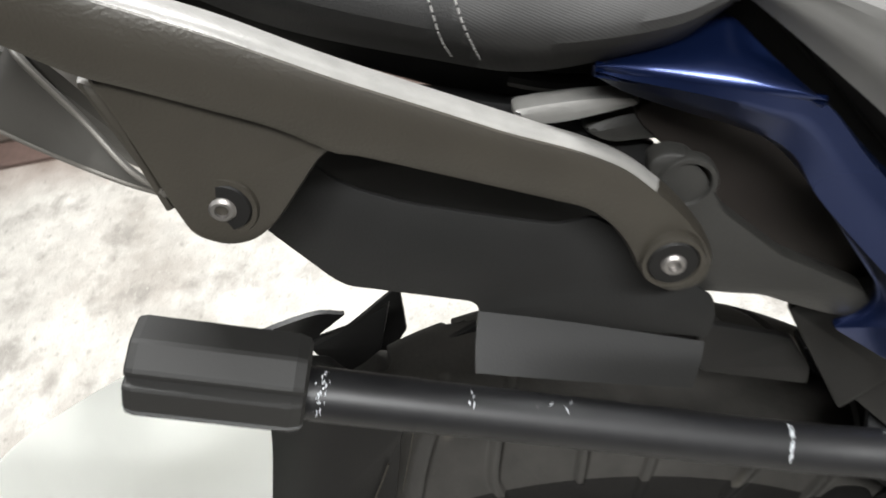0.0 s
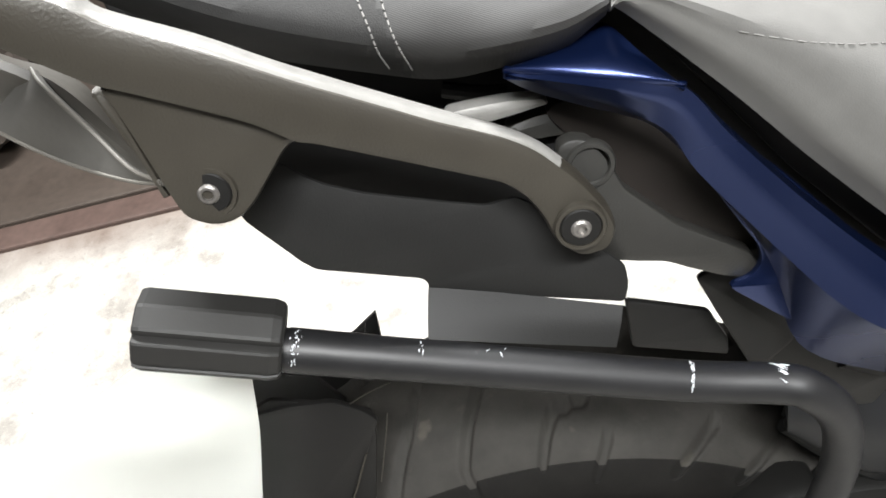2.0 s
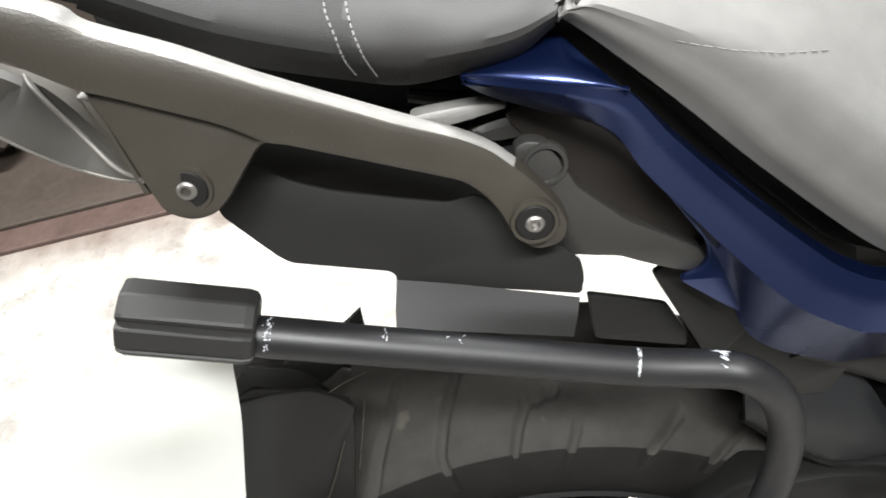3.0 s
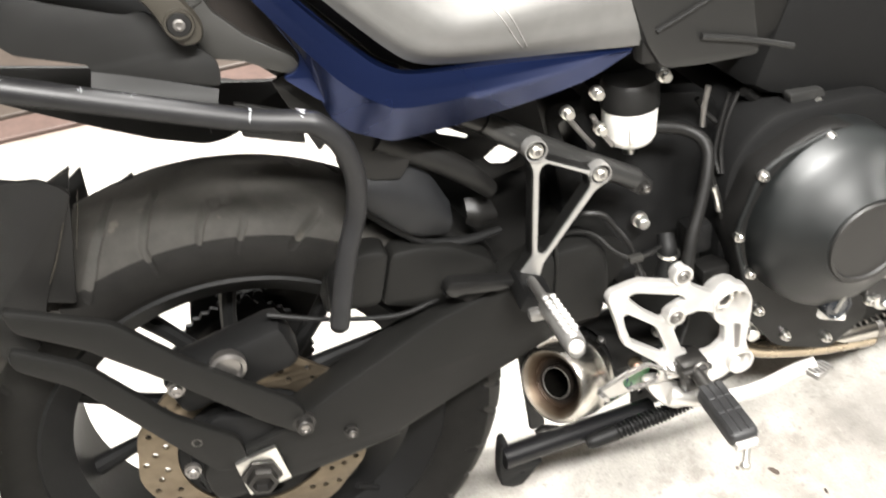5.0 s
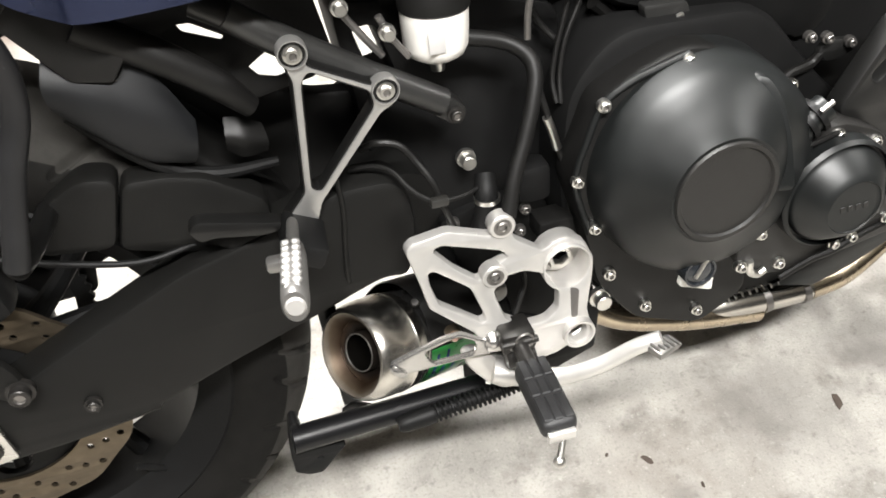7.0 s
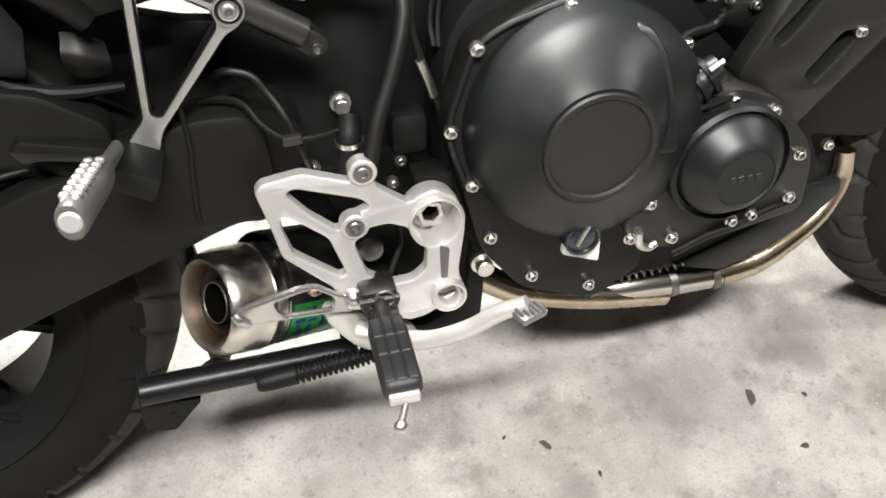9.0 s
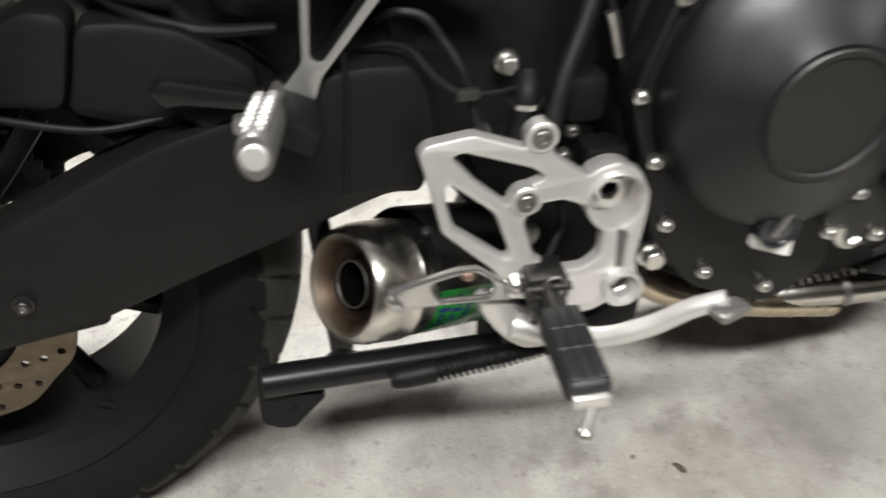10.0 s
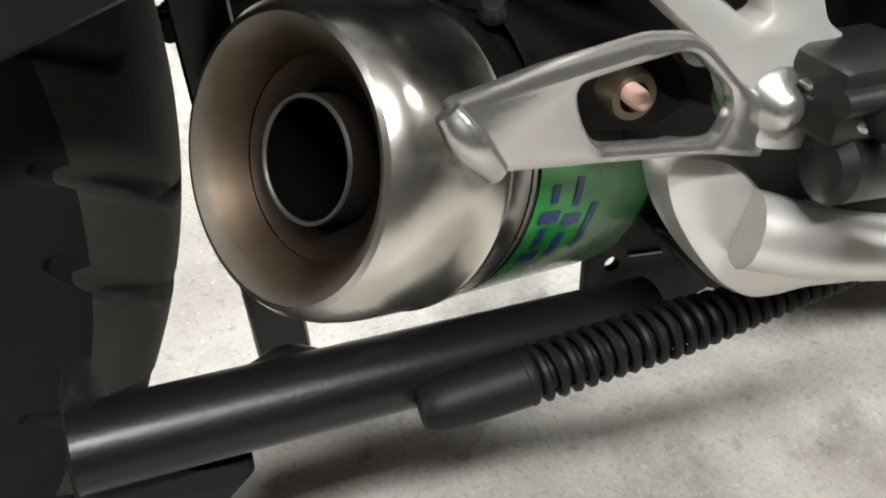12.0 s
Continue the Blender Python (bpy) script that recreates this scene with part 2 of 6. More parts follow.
def heat_stain(material, stops):
    """Soot and heat tint in uneven rings round the silencer's outlet: rows of radius and colour."""
    n, l = material.node_tree.nodes, material.node_tree.links
    co, off, cross, size, noise, warp, ramp = (n.new(k) for k in ("ShaderNodeTexCoord", "ShaderNodeVectorMath", "ShaderNodeVectorMath", "ShaderNodeVectorMath", "ShaderNodeTexNoise", "ShaderNodeMath", "ShaderNodeValToRGB"))
    off.operation, cross.operation, size.operation, warp.operation = "SUBTRACT", "CROSS_PRODUCT", "LENGTH", "MULTIPLY_ADD"
    off.inputs[1].default_value, cross.inputs[1].default_value = SILENCER_FACE, SILENCER_AXIS
    noise.inputs["Scale"].default_value, noise.inputs["Detail"].default_value = 45.0, 6.0
    warp.inputs[1].default_value = 0.009
    far = n.new("ShaderNodeMapRange")
    far.inputs[1].default_value, far.inputs[2].default_value = 0.02, 0.05
    l.new(co.outputs["Object"], off.inputs[0])
    l.new(off.outputs[0], cross.inputs[0])
    l.new(cross.outputs[0], size.inputs[0])
    l.new(co.outputs["Object"], noise.inputs["Vector"])
    l.new(noise.outputs["Fac"], warp.inputs[0])
    l.new(size.outputs["Value"], warp.inputs[2])
    l.new(warp.outputs[0], far.inputs[0])
    l.new(far.outputs[0], ramp.inputs[0])
    while len(ramp.color_ramp.elements) < len(stops):
        ramp.color_ramp.elements.new(0.5)
    for e, (radius, colour) in zip(ramp.color_ramp.elements, stops):
        e.position, e.color = (radius + 0.0045 - 0.02) / 0.03, (*colour, 1)
    l.new(ramp.outputs[0], n["Principled BSDF"].inputs["Base Color"])


heat_stain(LIPMAT, ((0.019, (0.008, 0.006, 0.005)), (0.026, (0.013, 0.0085, 0.006)), (0.031, (0.035, 0.021, 0.012)), (0.036, (0.08, 0.059, 0.04)), (0.042, (0.2, 0.18, 0.15))))
BLOCKMAT = mat("grey_black_plastic", (0.011, 0.0107, 0.01), 0.6, bump=0.06, bump_scale=900, spec=0.3)
LEVER = mat("polished_aluminium", (0.46, 0.45, 0.435), 0.28, 0.9, vary=0.1, bump=0.1, bump_scale=400)
srn, srl = SEATRIB.node_tree.nodes, SEATRIB.node_tree.links
rib_co, rib_wave, rib_bump = srn.new("ShaderNodeTexCoord"), srn.new("ShaderNodeTexWave"), srn.new("ShaderNodeBump")
rib_wave.inputs["Scale"].default_value, rib_wave.inputs["Distortion"].default_value = 420.0, 1.2
rib_wave.bands_direction = "DIAGONAL"
rib_bump.inputs["Strength"].default_value, rib_bump.inputs["Distance"].default_value = 0.12, 0.0006
srl.new(rib_co.outputs["Object"], rib_wave.inputs["Vector"])
srl.new(rib_wave.outputs["Fac"], rib_bump.inputs["Height"])
srl.new(rib_bump.outputs[0], srn["Principled BSDF"].inputs["Normal"])
STANDMAT = mat("glossy_black_enamel", (0.0045, 0.0045, 0.005), 0.32, vary=0.2, bump=0.1, bump_scale=500, spec=0.26)
OILSTEEL = mat("oily_steel", (0.026, 0.0245, 0.023), 0.4, 0.6, vary=0.3, bump=0.2)
# Pale grey for the seat bracket; on the rail's edge it paints lamplight.
RAILTOP = mat("pale_aluminium_and_lit_edge", (0.19, 0.186, 0.176), 0.38, 0.35, vary=0.2, grain=120, bump=0.15, bump_scale=900)
BLUE.node_tree.nodes["Principled BSDF"].inputs["Coat Weight"].default_value = 0.45
BLUE.node_tree.nodes["Principled BSDF"].inputs["Coat Roughness"].default_value = 0.24
# ---- shapes ----


def part(name, bm, material, parent=None, label="", smooth=True):
    """One mesh object from a bmesh, under a thing or a part."""
    bmesh.ops.remove_doubles(bm, verts=bm.verts, dist=1e-6)
    bmesh.ops.recalc_face_normals(bm, faces=bm.faces)
    for f in bm.faces:
        f.smooth = smooth
    for e in bm.edges:
        if len(e.link_faces) == 2 and e.calc_face_angle(0) > 0.6:
            e.smooth = False
    me = bpy.data.meshes.new(name)
    bm.to_mesh(me)
    bm.free()
    me.materials.append(material)
    ob = new(name, me)
    ob.parent = parent
    return tagged(ob, label)


def spline(pts, n=8):
    """Catmull-Rom through points of any dimension."""
    p = [np.array(a, float) for a in pts]
    p = [2 * p[0] - p[1]] + p + [2 * p[-1] - p[-2]]
    out = []
    for a, b, c, d in zip(p, p[1:], p[2:], p[3:]):
        for k in range(n):
            u = k / n
            out.append(0.5 * (2 * b + (c - a) * u + (2 * a - 5 * b + 4 * c - d) * u * u + (3 * b - a - 3 * c + d) * u ** 3))
    return out + [p[-2]]


def tube(pts, r, segs=14, n=8, curved=True, bm=None, cap=True):
    """A round bar along points; r is a number or one for each point."""
    bm = bm or bmesh.new()
    rs = r if isinstance(r, (list, tuple)) else [r] * len(pts)
    path = spline([(*p, q) for p, q in zip(pts, rs)], n) if curved else [np.array((*p, q), float) for p, q in zip(pts, rs)]
    up, rings = None, []
    for k, p in enumerate(path):
        d = Vector((path[min(k + 1, len(path) - 1)] - path[max(k - 1, 0)])[:3]).normalized()
        if up is None:
            up = d.orthogonal().normalized()
        up = (up - d * up.dot(d)).normalized()
        side = d.cross(up)
        rings.append([bm.verts.new(Vector(p[:3]) + float(p[3]) * (math.cos(a) * up + math.sin(a) * side)) for a in np.linspace(0, 2 * math.pi, segs, endpoint=False)])
    for a, b in zip(rings, rings[1:]):
        for k in range(segs):
            bm.faces.new((a[k], a[(k + 1) % segs], b[(k + 1) % segs], b[k]))
    if cap:
        bm.faces.new(rings[0])
        bm.faces.new(rings[-1])
    return bm


def fillet(loop, r, n=4):
    """A closed outline with its corners rounded."""
    out, m = [], len(loop)
    for k in range(m):
        a, b, c = (np.array(loop[j % m], float) for j in (k - 1, k, k + 1))
        u, v = a - b, c - b
        lu, lv = np.linalg.norm(u), np.linalg.norm(v)
        s = min(r, 0.45 * lu, 0.45 * lv)
        p, q = b + u / lu * s, b + v / lv * s
        for i in range(n + 1):
            w = i / n
            out.append((1 - w) ** 2 * p + 2 * w * (1 - w) * b + w * w * q)
    return out


def shrink(loop, d):
    """The outline moved inwards by d (outwards when negative)."""
    p = np.array(loop)
    area = 0.5 * np.sum(p[:, 0] * np.roll(p[:, 1], -1) - np.roll(p[:, 0], -1) * p[:, 1])
    t = np.roll(p, -1, 0) - np.roll(p, 1, 0)
    t /= np.linalg.norm(t, axis=1)[:, None] + 1e-12
    return p + np.stack([-t[:, 1], t[:, 0]], 1) * d * np.sign(area)


def plate(outline, front, back, holes=(), edge=0.002, r=0.004, n=4, bm=None, lean=lambda x, z: 0.0):
    """A plate in the bike's side plane, its near face at y = front, with rounded edges and holes."""
    from mathutils.geometry import tessellate_polygon
    bm = bm or bmesh.new()
    loops = [fillet(outline, r, n)] + [fillet(h, min(r, 0.006), n) for h in holes]
    signs = [1] + [-1] * len(holes)
    levels = [(edge, front), (edge * 0.3, front + edge * 0.3), (0, front + edge), (0, back - edge), (edge, back)]
    rows = []
    for d, y in levels:
        rows.append([[bm.verts.new((x, y + lean(x, z), z)) for x, z in shrink(lp, d * s)] for lp, s in zip(loops, signs)])
    for row, flip in ((rows[0], False), (rows[-1], True)):
        flat = [v for lp in row for v in lp]
        for tri in tessellate_polygon([[Vector((v.co.x, v.co.z, 0)) for v in lp] for lp in row]):
            try:
                bm.faces.new([flat[i] for i in (tri if not flip else tri[::-1])])
            except ValueError:
                pass
    for a, b in zip(rows, rows[1:]):
        for la, lb in zip(a, b):
            for k in range(len(la)):
                j = (k + 1) % len(la)
                bm.faces.new((la[k], la[j], lb[j], lb[k]))
    return bm


def lathe(profile, at, axis=(0, -1, 0), segs=40, bm=None):
    """Turned part: profile rows of (radius, distance along the axis)."""
    bm = bm or bmesh.new()
    a = Vector(axis).normalized()
    u = a.orthogonal().normalized()
    v = a.cross(u)
    rings = []
    for rad, h in profile:
        if rad <= 0:
            rings.append([bm.verts.new(Vector(at) + a * h)])
        else:
            rings.append([bm.verts.new(Vector(at) + a * h + float(rad) * (math.cos(t) * u + math.sin(t) * v)) for t in np.linspace(0, 2 * math.pi, segs, endpoint=False)])
    for p, q in zip(rings, rings[1:]):
        for k in range(segs):
            j = (k + 1) % segs
            if len(p) == 1 and len(q) == 1:
                break
            if len(p) == 1:
                bm.faces.new((p[0], q[j], q[k]))
            elif len(q) == 1:
                bm.faces.new((p[k], p[j], q[0]))
            else:
                bm.faces.new((p[k], p[j], q[j], q[k]))
    return bm


def circle(x, z, r, n=14):
    return [(x + r * math.cos(a), z + r * math.sin(a)) for a in np.linspace(0, 2 * math.pi, n, endpoint=False)]


def rbox(at, size, bevel=0.003, turn=(0, 0, 0), bm=None, segs=2):
    bm = bm or bmesh.new()
    m = pose(*at, *turn) @ Matrix.Diagonal((*size, 1))
    made = bmesh.ops.create_cube(bm, size=1.0, matrix=m)
    if bevel:
        edges = list({e for v in made["verts"] for e in v.link_edges})
        bmesh.ops.bevel(bm, geom=edges, offset=bevel, segments=segs, affect="EDGES", profile=0.5)
    return bm


def skin(rails, across=6, along=6, thick=0.003, bm=None, crease=False):
    """A curved panel through rails (lists of points, all of one length), with thickness."""
    bm = bm or bmesh.new()
    fine = [spline(r, along) for r in rails]
    if crease:
        cols = [[a[k] + (b[k] - a[k]) * i / across for a, b in zip(fine, fine[1:]) for i in range(across)] + [fine[-1][k]] for k in range(len(fine[0]))]
    else:
        cols = [spline([r[k] for r in fine], across) for k in range(len(fine[0]))]
    grid = [[bm.verts.new(p) for p in c] for c in cols]
    faces = [bm.faces.new((a[k], a[k + 1], b[k + 1], b[k])) for a, b in zip(grid, grid[1:]) for k in range(len(a) - 1)]
    if thick:
        bmesh.ops.recalc_face_normals(bm, faces=faces)
        bmesh.ops.solidify(bm, geom=faces, thickness=thick)
    return bm


def bolt(at, r, material, parent, name="bolt", head=0.006, socket=True, axis=(0, -1, 0)):
    p = [(0, -0.004), (r * 1.35, -0.004), (r * 1.35, 0.0012), (r, 0.0016), (r, head - 0.0008), (r - 0.0008, head)]
    p += [(r * 0.56, head), (r * 0.5, head - 0.002), (0, head - 0.002)] if socket else [(0, head)]
    ob = part(name, lathe(p, at, axis, 16), material, parent)
    if socket:
        ob.data.materials.append(STEELDARK)
        centre, line = Vector(at), Vector(axis).normalized()
        for face in ob.data.polygons:
            d = face.center - centre
            if (d - line * d.dot(line)).length < r * 0.53 and d.dot(line) > 0:
                face.material_index = 1
    return ob


# ---- the place ----


def slab(name, x0, x1, y0, y1, z0, z1, material, label, category, turn=0, bevel=0):
    bm = rbox(((x0 + x1) / 2, (y0 + y1) / 2, (z0 + z1) / 2), (x1 - x0, y1 - y0, z1 - z0), bevel, (0, 0, turn))
    return tagged(part(name, bm, material, None, "", False), label, category, kind="structure")


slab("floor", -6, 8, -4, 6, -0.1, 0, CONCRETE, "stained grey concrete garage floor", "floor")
slab("ceiling", -6, 8, -4, 6, 2.6, 2.7, WALLMAT, "plain plaster garage ceiling", "ceiling")
slab("wall_north", -6, 8, 6, 6.15, 0, 2.6, WALLMAT, "plain plaster garage wall", "wall")
# Unseen south wall, kept dark so the blue panel has little to reflect.
slab("wall_south", -6, 8, -4.15, -4, 0, 2.6, DARKWALL, "unseen wall added dark for the open south side", "wall")
slab("wall_west", -6.15, -6, -4, 6, 0, 2.6, WALLMAT, "plain plaster garage wall", "wall")
slab("wall_east", 8, 8.15, -4, 6, 0, 2.6, WALLMAT, "plain plaster garage wall", "wall")
slab("kerb", -5.5, 3.5, 1.19, 1.27, -0.02, 0.012, KERBMAT, "worn red-brown kerb edge along the floor", "kerb", 0, 0.004)
slab("walkway", -5.5, 3.5, 1.272, 4.8, -0.02, 0.02, WALKMAT, "dusty brown tiled walkway behind the kerb", "walkway", 0, 0.004)
for x, y, _ in LAMPS:
    lamp = tagged(part("assumed_ceiling_lamp", rbox((x, y, 2.54), (1.24, 0.16, 0.1), 0.01), WHITE), "assumed white ceiling lamp housing with a fluorescent tube, out of view", "lamp")

sack_bm = bmesh.new()
bmesh.ops.create_icosphere(sack_bm, subdivisions=4, radius=1.0)
for v in sack_bm.verts:
    c = v.co.copy()
    f = 1 + 0.12 * math.sin(5 * c.x + 2 * c.z) + 0.08 * math.sin(9 * c.y + 4 * c.x) + 0.05 * math.sin(17 * c.z + 6 * c.y)
    v.co = Vector((-1.32 + 0.26 * c.x * f, 1.7 + 0.22 * c.y * f, 0.02 + max(0.0, 0.16 + 0.17 * c.z * f)))
tagged(part("sack", sack_bm, mat("dark_cloth", (0.02, 0.014, 0.01), 0.9, vary=0.4, bump=0.6, bump_scale=300)), "dark brown crumpled sack lying on the walkway", "sack")

# small fragments lying about
LEAF = mat("dry_leaf", (0.06, 0.045, 0.035), 0.8, vary=0.4)
bits = random.Random(8)
for x, y, r in ((0.966, -0.095, 0.011), (0.998, -0.176, 0.008), (0.735, -0.149, 0.004), (0.750, -0.229, 0.008), (0.683, -0.096, 0.008), (0.637, -0.075, 0.004), (1.037, -0.109, 0.005), (0.491, -0.131, 0.007)):
    bm = bmesh.new()
    n, turn, long = 9, bits.uniform(0, 6), bits.uniform(1.2, 2.2)
    ring = []
    for k in range(n):
        a, q = 2 * math.pi * k / n, r * bits.uniform(0.7, 1.1)
        u, v = q * long * math.cos(a) * 0.6, q * math.sin(a) * 0.6
        ring.append(bm.verts.new((x + u * math.cos(turn) - v * math.sin(turn), y + u * math.sin(turn) + v * math.cos(turn), 0.0004 + 0.15 * abs(v))))
    top = bm.verts.new((x, y, 0.003))
    low = bm.verts.new((x, y, 0.0))
    for k in range(n):
        bm.faces.new((ring[k], ring[(k + 1) % n], top))
        bm.faces.new((ring[(k + 1) % n], ring[k], low))
    tagged(part("leaf_fragment", bm, LEAF), "small dark dry leaf fragment on the concrete", "debris", group="debris on the floor")

# ---- the motorcycle, built upright, then leant on its stand ----
LEAN = pose(0, 0, 0, -12, 0, 0)
bike = tagged(new("motorcycle"), "blue and black motorcycle leaning on its side stand", "motorcycle")
bike.matrix_world = LEAN
AXLE = (-0.002, 0, 0.3125)


def tyre(cx, cz, parent, outer=0.315, half=0.09, steps=1500, label="black worn rubber tyre with slanted grooves"):
    """A grooved tyre: long slanted grooves, hooked ones and short cuts, in sets round the tread."""
    shape = np.array(spline([(-0.072, 0.222), (-0.083, 0.236), (-0.0895, 0.254), (-0.0885, 0.272), (-0.078, 0.29), (-0.055, 0.305), (-0.028, 0.3125), (0, 0.315), (0.028, 0.3125), (0.055, 0.305), (0.078, 0.29), (0.0885, 0.272), (0.0895, 0.254), (0.083, 0.236), (0.072, 0.222)], 7))
    y, r = shape[:, 0], shape[:, 1]
    length = np.r_[0, np.cumsum(np.hypot(np.diff(y), np.diff(r)))]
    s = np.abs(length - length[-1] / 2)
    a = np.linspace(0, 2 * math.pi, steps, endpoint=False)[:, None]
    dip = np.zeros((steps, len(y)))
    shift = np.where(y > 0, 17.0, 0.0)[None, :]
    deg = np.degrees(a) + shift

    def groove(points, width, depth):
        """A groove along points of (degrees round the tyre, distance from the crown), six times round."""
        away = np.full(dip.shape, 1.0)
        for (a0, s0), (a1, s1) in zip(points, points[1:]):
            along = (deg - a0 + 30) % 60 - 30
            px, py = np.radians(along) * 0.31, s[None, :] - s0
            dx, dy = math.radians(a1 - a0) * 0.31, s1 - s0
            k = np.clip((px * dx + py * dy) / (dx * dx + dy * dy), 0, 1)
            np.minimum(away, np.hypot(px - k * dx, py - k * dy), out=away)
        np.maximum(dip, depth * (1 - np.clip((away - width * 0.5) / 0.0012, 0, 1)), out=dip)

    groove([(-19.8, 0.012), (-21.5, 0.045), (-27.0, 0.09), (-29.0, 0.104)], 0.0052, 0.006)
    groove([(-11.5, 0.012), (-13.7, 0.05), (-17.6, 0.086), (-21.5, 0.106)], 0.0058, 0.006)
    groove([(-3.2, 0.026), (-5.9, 0.064), (-7.4, 0.086), (-6.8, 0.112)], 0.0058, 0.006)
    groove([(9.5, 0.053), (5.5, 0.0605), (4.0, 0.077), (3.0, 0.094)], 0.0055, 0.006)
    groove([(12.0, 0.081), (10.2, 0.108)], 0.0055, 0.005)
    groove([(26.3, 0.068), (21.4, 0.106)], 0.006, 0.006)
    q = (r[None, :] - dip) * outer / 0.315
    co = np.stack([cx + q * np.sin(a), np.broadcast_to(y * half / 0.09, q.shape), cz + q * np.cos(a)], -1).reshape(-1, 3)
    n = len(y)
    k, c = np.meshgrid(np.arange(steps), np.arange(n - 1), indexing="ij")
    k2 = (k + 1) % steps
    faces = np.stack([k * n + c, k * n + c + 1, k2 * n + c + 1, k2 * n + c], -1).reshape(-1, 4)
    me = bpy.data.meshes.new("tyre")
    me.from_pydata(co.tolist(), [], faces.tolist())
    me.polygons.foreach_set("use_smooth", [True] * len(me.polygons))
    me.materials.append(RUBBER)
    me.materials.append(TREAD)
    crown = r[:-1] + r[1:] > 0.562
    me.polygons.foreach_set("material_index", np.tile(crown.astype(np.int32), steps).tolist())
    ob = new("tyre", me)
    ob.parent = parent
    return tagged(ob, label)


RIM = [(0.222, -0.074), (0.229, -0.07), (0.222, -0.06), (0.208, -0.05), (0.203, -0.02), (0.203, 0.02), (0.208, 0.05), (0.222, 0.06), (0.229, 0.07), (0.222, 0.074), (0.214, 0.066), (0.192, 0.045), (0.19, -0.045), (0.214, -0.066), (0.222, -0.074)]
rim = part("rear_wheel", lathe(RIM, AXLE, segs=80), DARK, bike, "black cast rear wheel rim")
tyre(-0.002, 0.3125, rim, 0.3125, 0.085)
part("hub", lathe([(0, -0.07), (0.05, -0.07), (0.055, -0.03), (0.05, 0.03), (0.06, 0.06), (0.03, 0.085), (0, 0.085)], AXLE), DARK, rim)
for k in range(5):
    for off in (-0.16, 0.16):
        a = 2 * math.pi * k / 5 + off + 1.074
        b = 2 * math.pi * k / 5 + off * 1.9 + 1.074
        part("spoke", tube([(0.045 * math.sin(a), 0, 0.315 + 0.045 * math.cos(a)), (0.12 * math.sin((a + b) / 2), 0, 0.315 + 0.12 * math.cos((a + b) / 2)), (0.194 * math.sin(b), 0, 0.315 + 0.194 * math.cos(b))], [0.015, 0.0092, 0.012], 10), DARK, rim)
holes = []
for k in range(54):
    a = 2 * math.pi * k / 54
    rr = (0.119, 0.109, 0.099)[k % 3]
    holes.append(circle(rr * math.sin(a), 0.315 + rr * math.cos(a), 0.0036, 8))
part("brake_disc", plate([(0.128 * (1 + 0.012 * math.cos(12 * a)) * math.sin(a), 0.315 + 0.128 * (1 + 0.012 * math.cos(12 * a)) * math.cos(a)) for a in np.linspace(0, 2 * math.pi, 96, endpoint=False)], -0.0825, -0.0775, holes + [circle(0, 0.315, 0.086, 48)], 0.0005, 0.001, 1), DISC, rim, "drilled brown-tinged steel brake disc")
part("disc_carrier", plate(circle(0, 0.315, 0.09, 40), -0.079, -0.07, [circle(0.064 * math.sin(a), 0.315 + 0.064 * math.cos(a), 0.018, 12) for a in np.linspace(0, 2 * math.pi, 6, endpoint=False)], 0.001, 0.002, 1), DARK, rim)
part("sprocket", plate([(0.088 * (1 + (0.03 if k % 2 else -0.03)) * math.sin(math.pi * k / 44), 0.315 + 0.088 * (1 + (0.03 if k % 2 else -0.03)) * math.cos(math.pi * k / 44)) for k in range(88)], 0.078, 0.085, [circle(0, 0.315, 0.07, 24)], 0.0008, 0.001, 1), DARK, rim)
part("chain_guard", plate([(-0.047, 0.392), (-0.036, 0.43), (0.05, 0.445), (0.112, 0.41), (0.0903, 0.3), (-0.0117, 0.294), (-0.056, 0.347)], 0.1, 0.104, edge=0.001, r=0.01), PLASTIC, bike, "black chain guard on the far side")
part("valve", tube([(0.12, -0.05, 0.155), (0.105, -0.055, 0.17), (0.095, -0.06, 0.18)], 0.004, 10), DARK, rim)

# drive chain on the far side
chain_bm = bmesh.new()
for z0, z1 in ((0.405, 0.455), (0.24, 0.324)):
    for k in range(30):
        u = k / 30
        x, z = 0.48 * u, z0 + (z1 - z0) * u
        lift = 0.004 if k % 2 else 0.0
        rbox((x, 0.078 + lift, z), (0.021, 0.003, 0.014), 0.003, (0, -math.degrees(math.atan2(z1 - z0, 0.48)), 0), bm=chain_bm, segs=1)
        rbox((x, 0.094 - lift, z), (0.021, 0.003, 0.014), 0.003, (0, -math.degrees(math.atan2(z1 - z0, 0.48)), 0), bm=chain_bm, segs=1)
        lathe([(0.0, -0.012), (0.006, -0.012), (0.006, 0.012), (0, 0.012)], (x + 0.008, 0.086, z), segs=8, bm=chain_bm)
tagged(part("drive_chain", chain_bm, DARK, bike, "oily black drive chain"), kind="stuff")

# swingarm
arm = part("swingarm", plate([(-0.055, 0.285), (-0.06, 0.345)] + [(0.013, 0.356), (0.06, 0.378), (0.213, 0.45), (0.296, 0.472)] + [(0.352, 0.496), (0.399, 0.494), (0.412, 0.479), (0.417, 0.434), (0.404, 0.389), (0.381, 0.393), (0.355, 0.384), (0.327, 0.373), (0.236, 0.341), (0.159, 0.311)] + [(0.158, 0.305), (0.076, 0.293)], -0.122, -0.075, edge=0.007, r=0.02), SWING, bike, "black painted box-section swingarm")
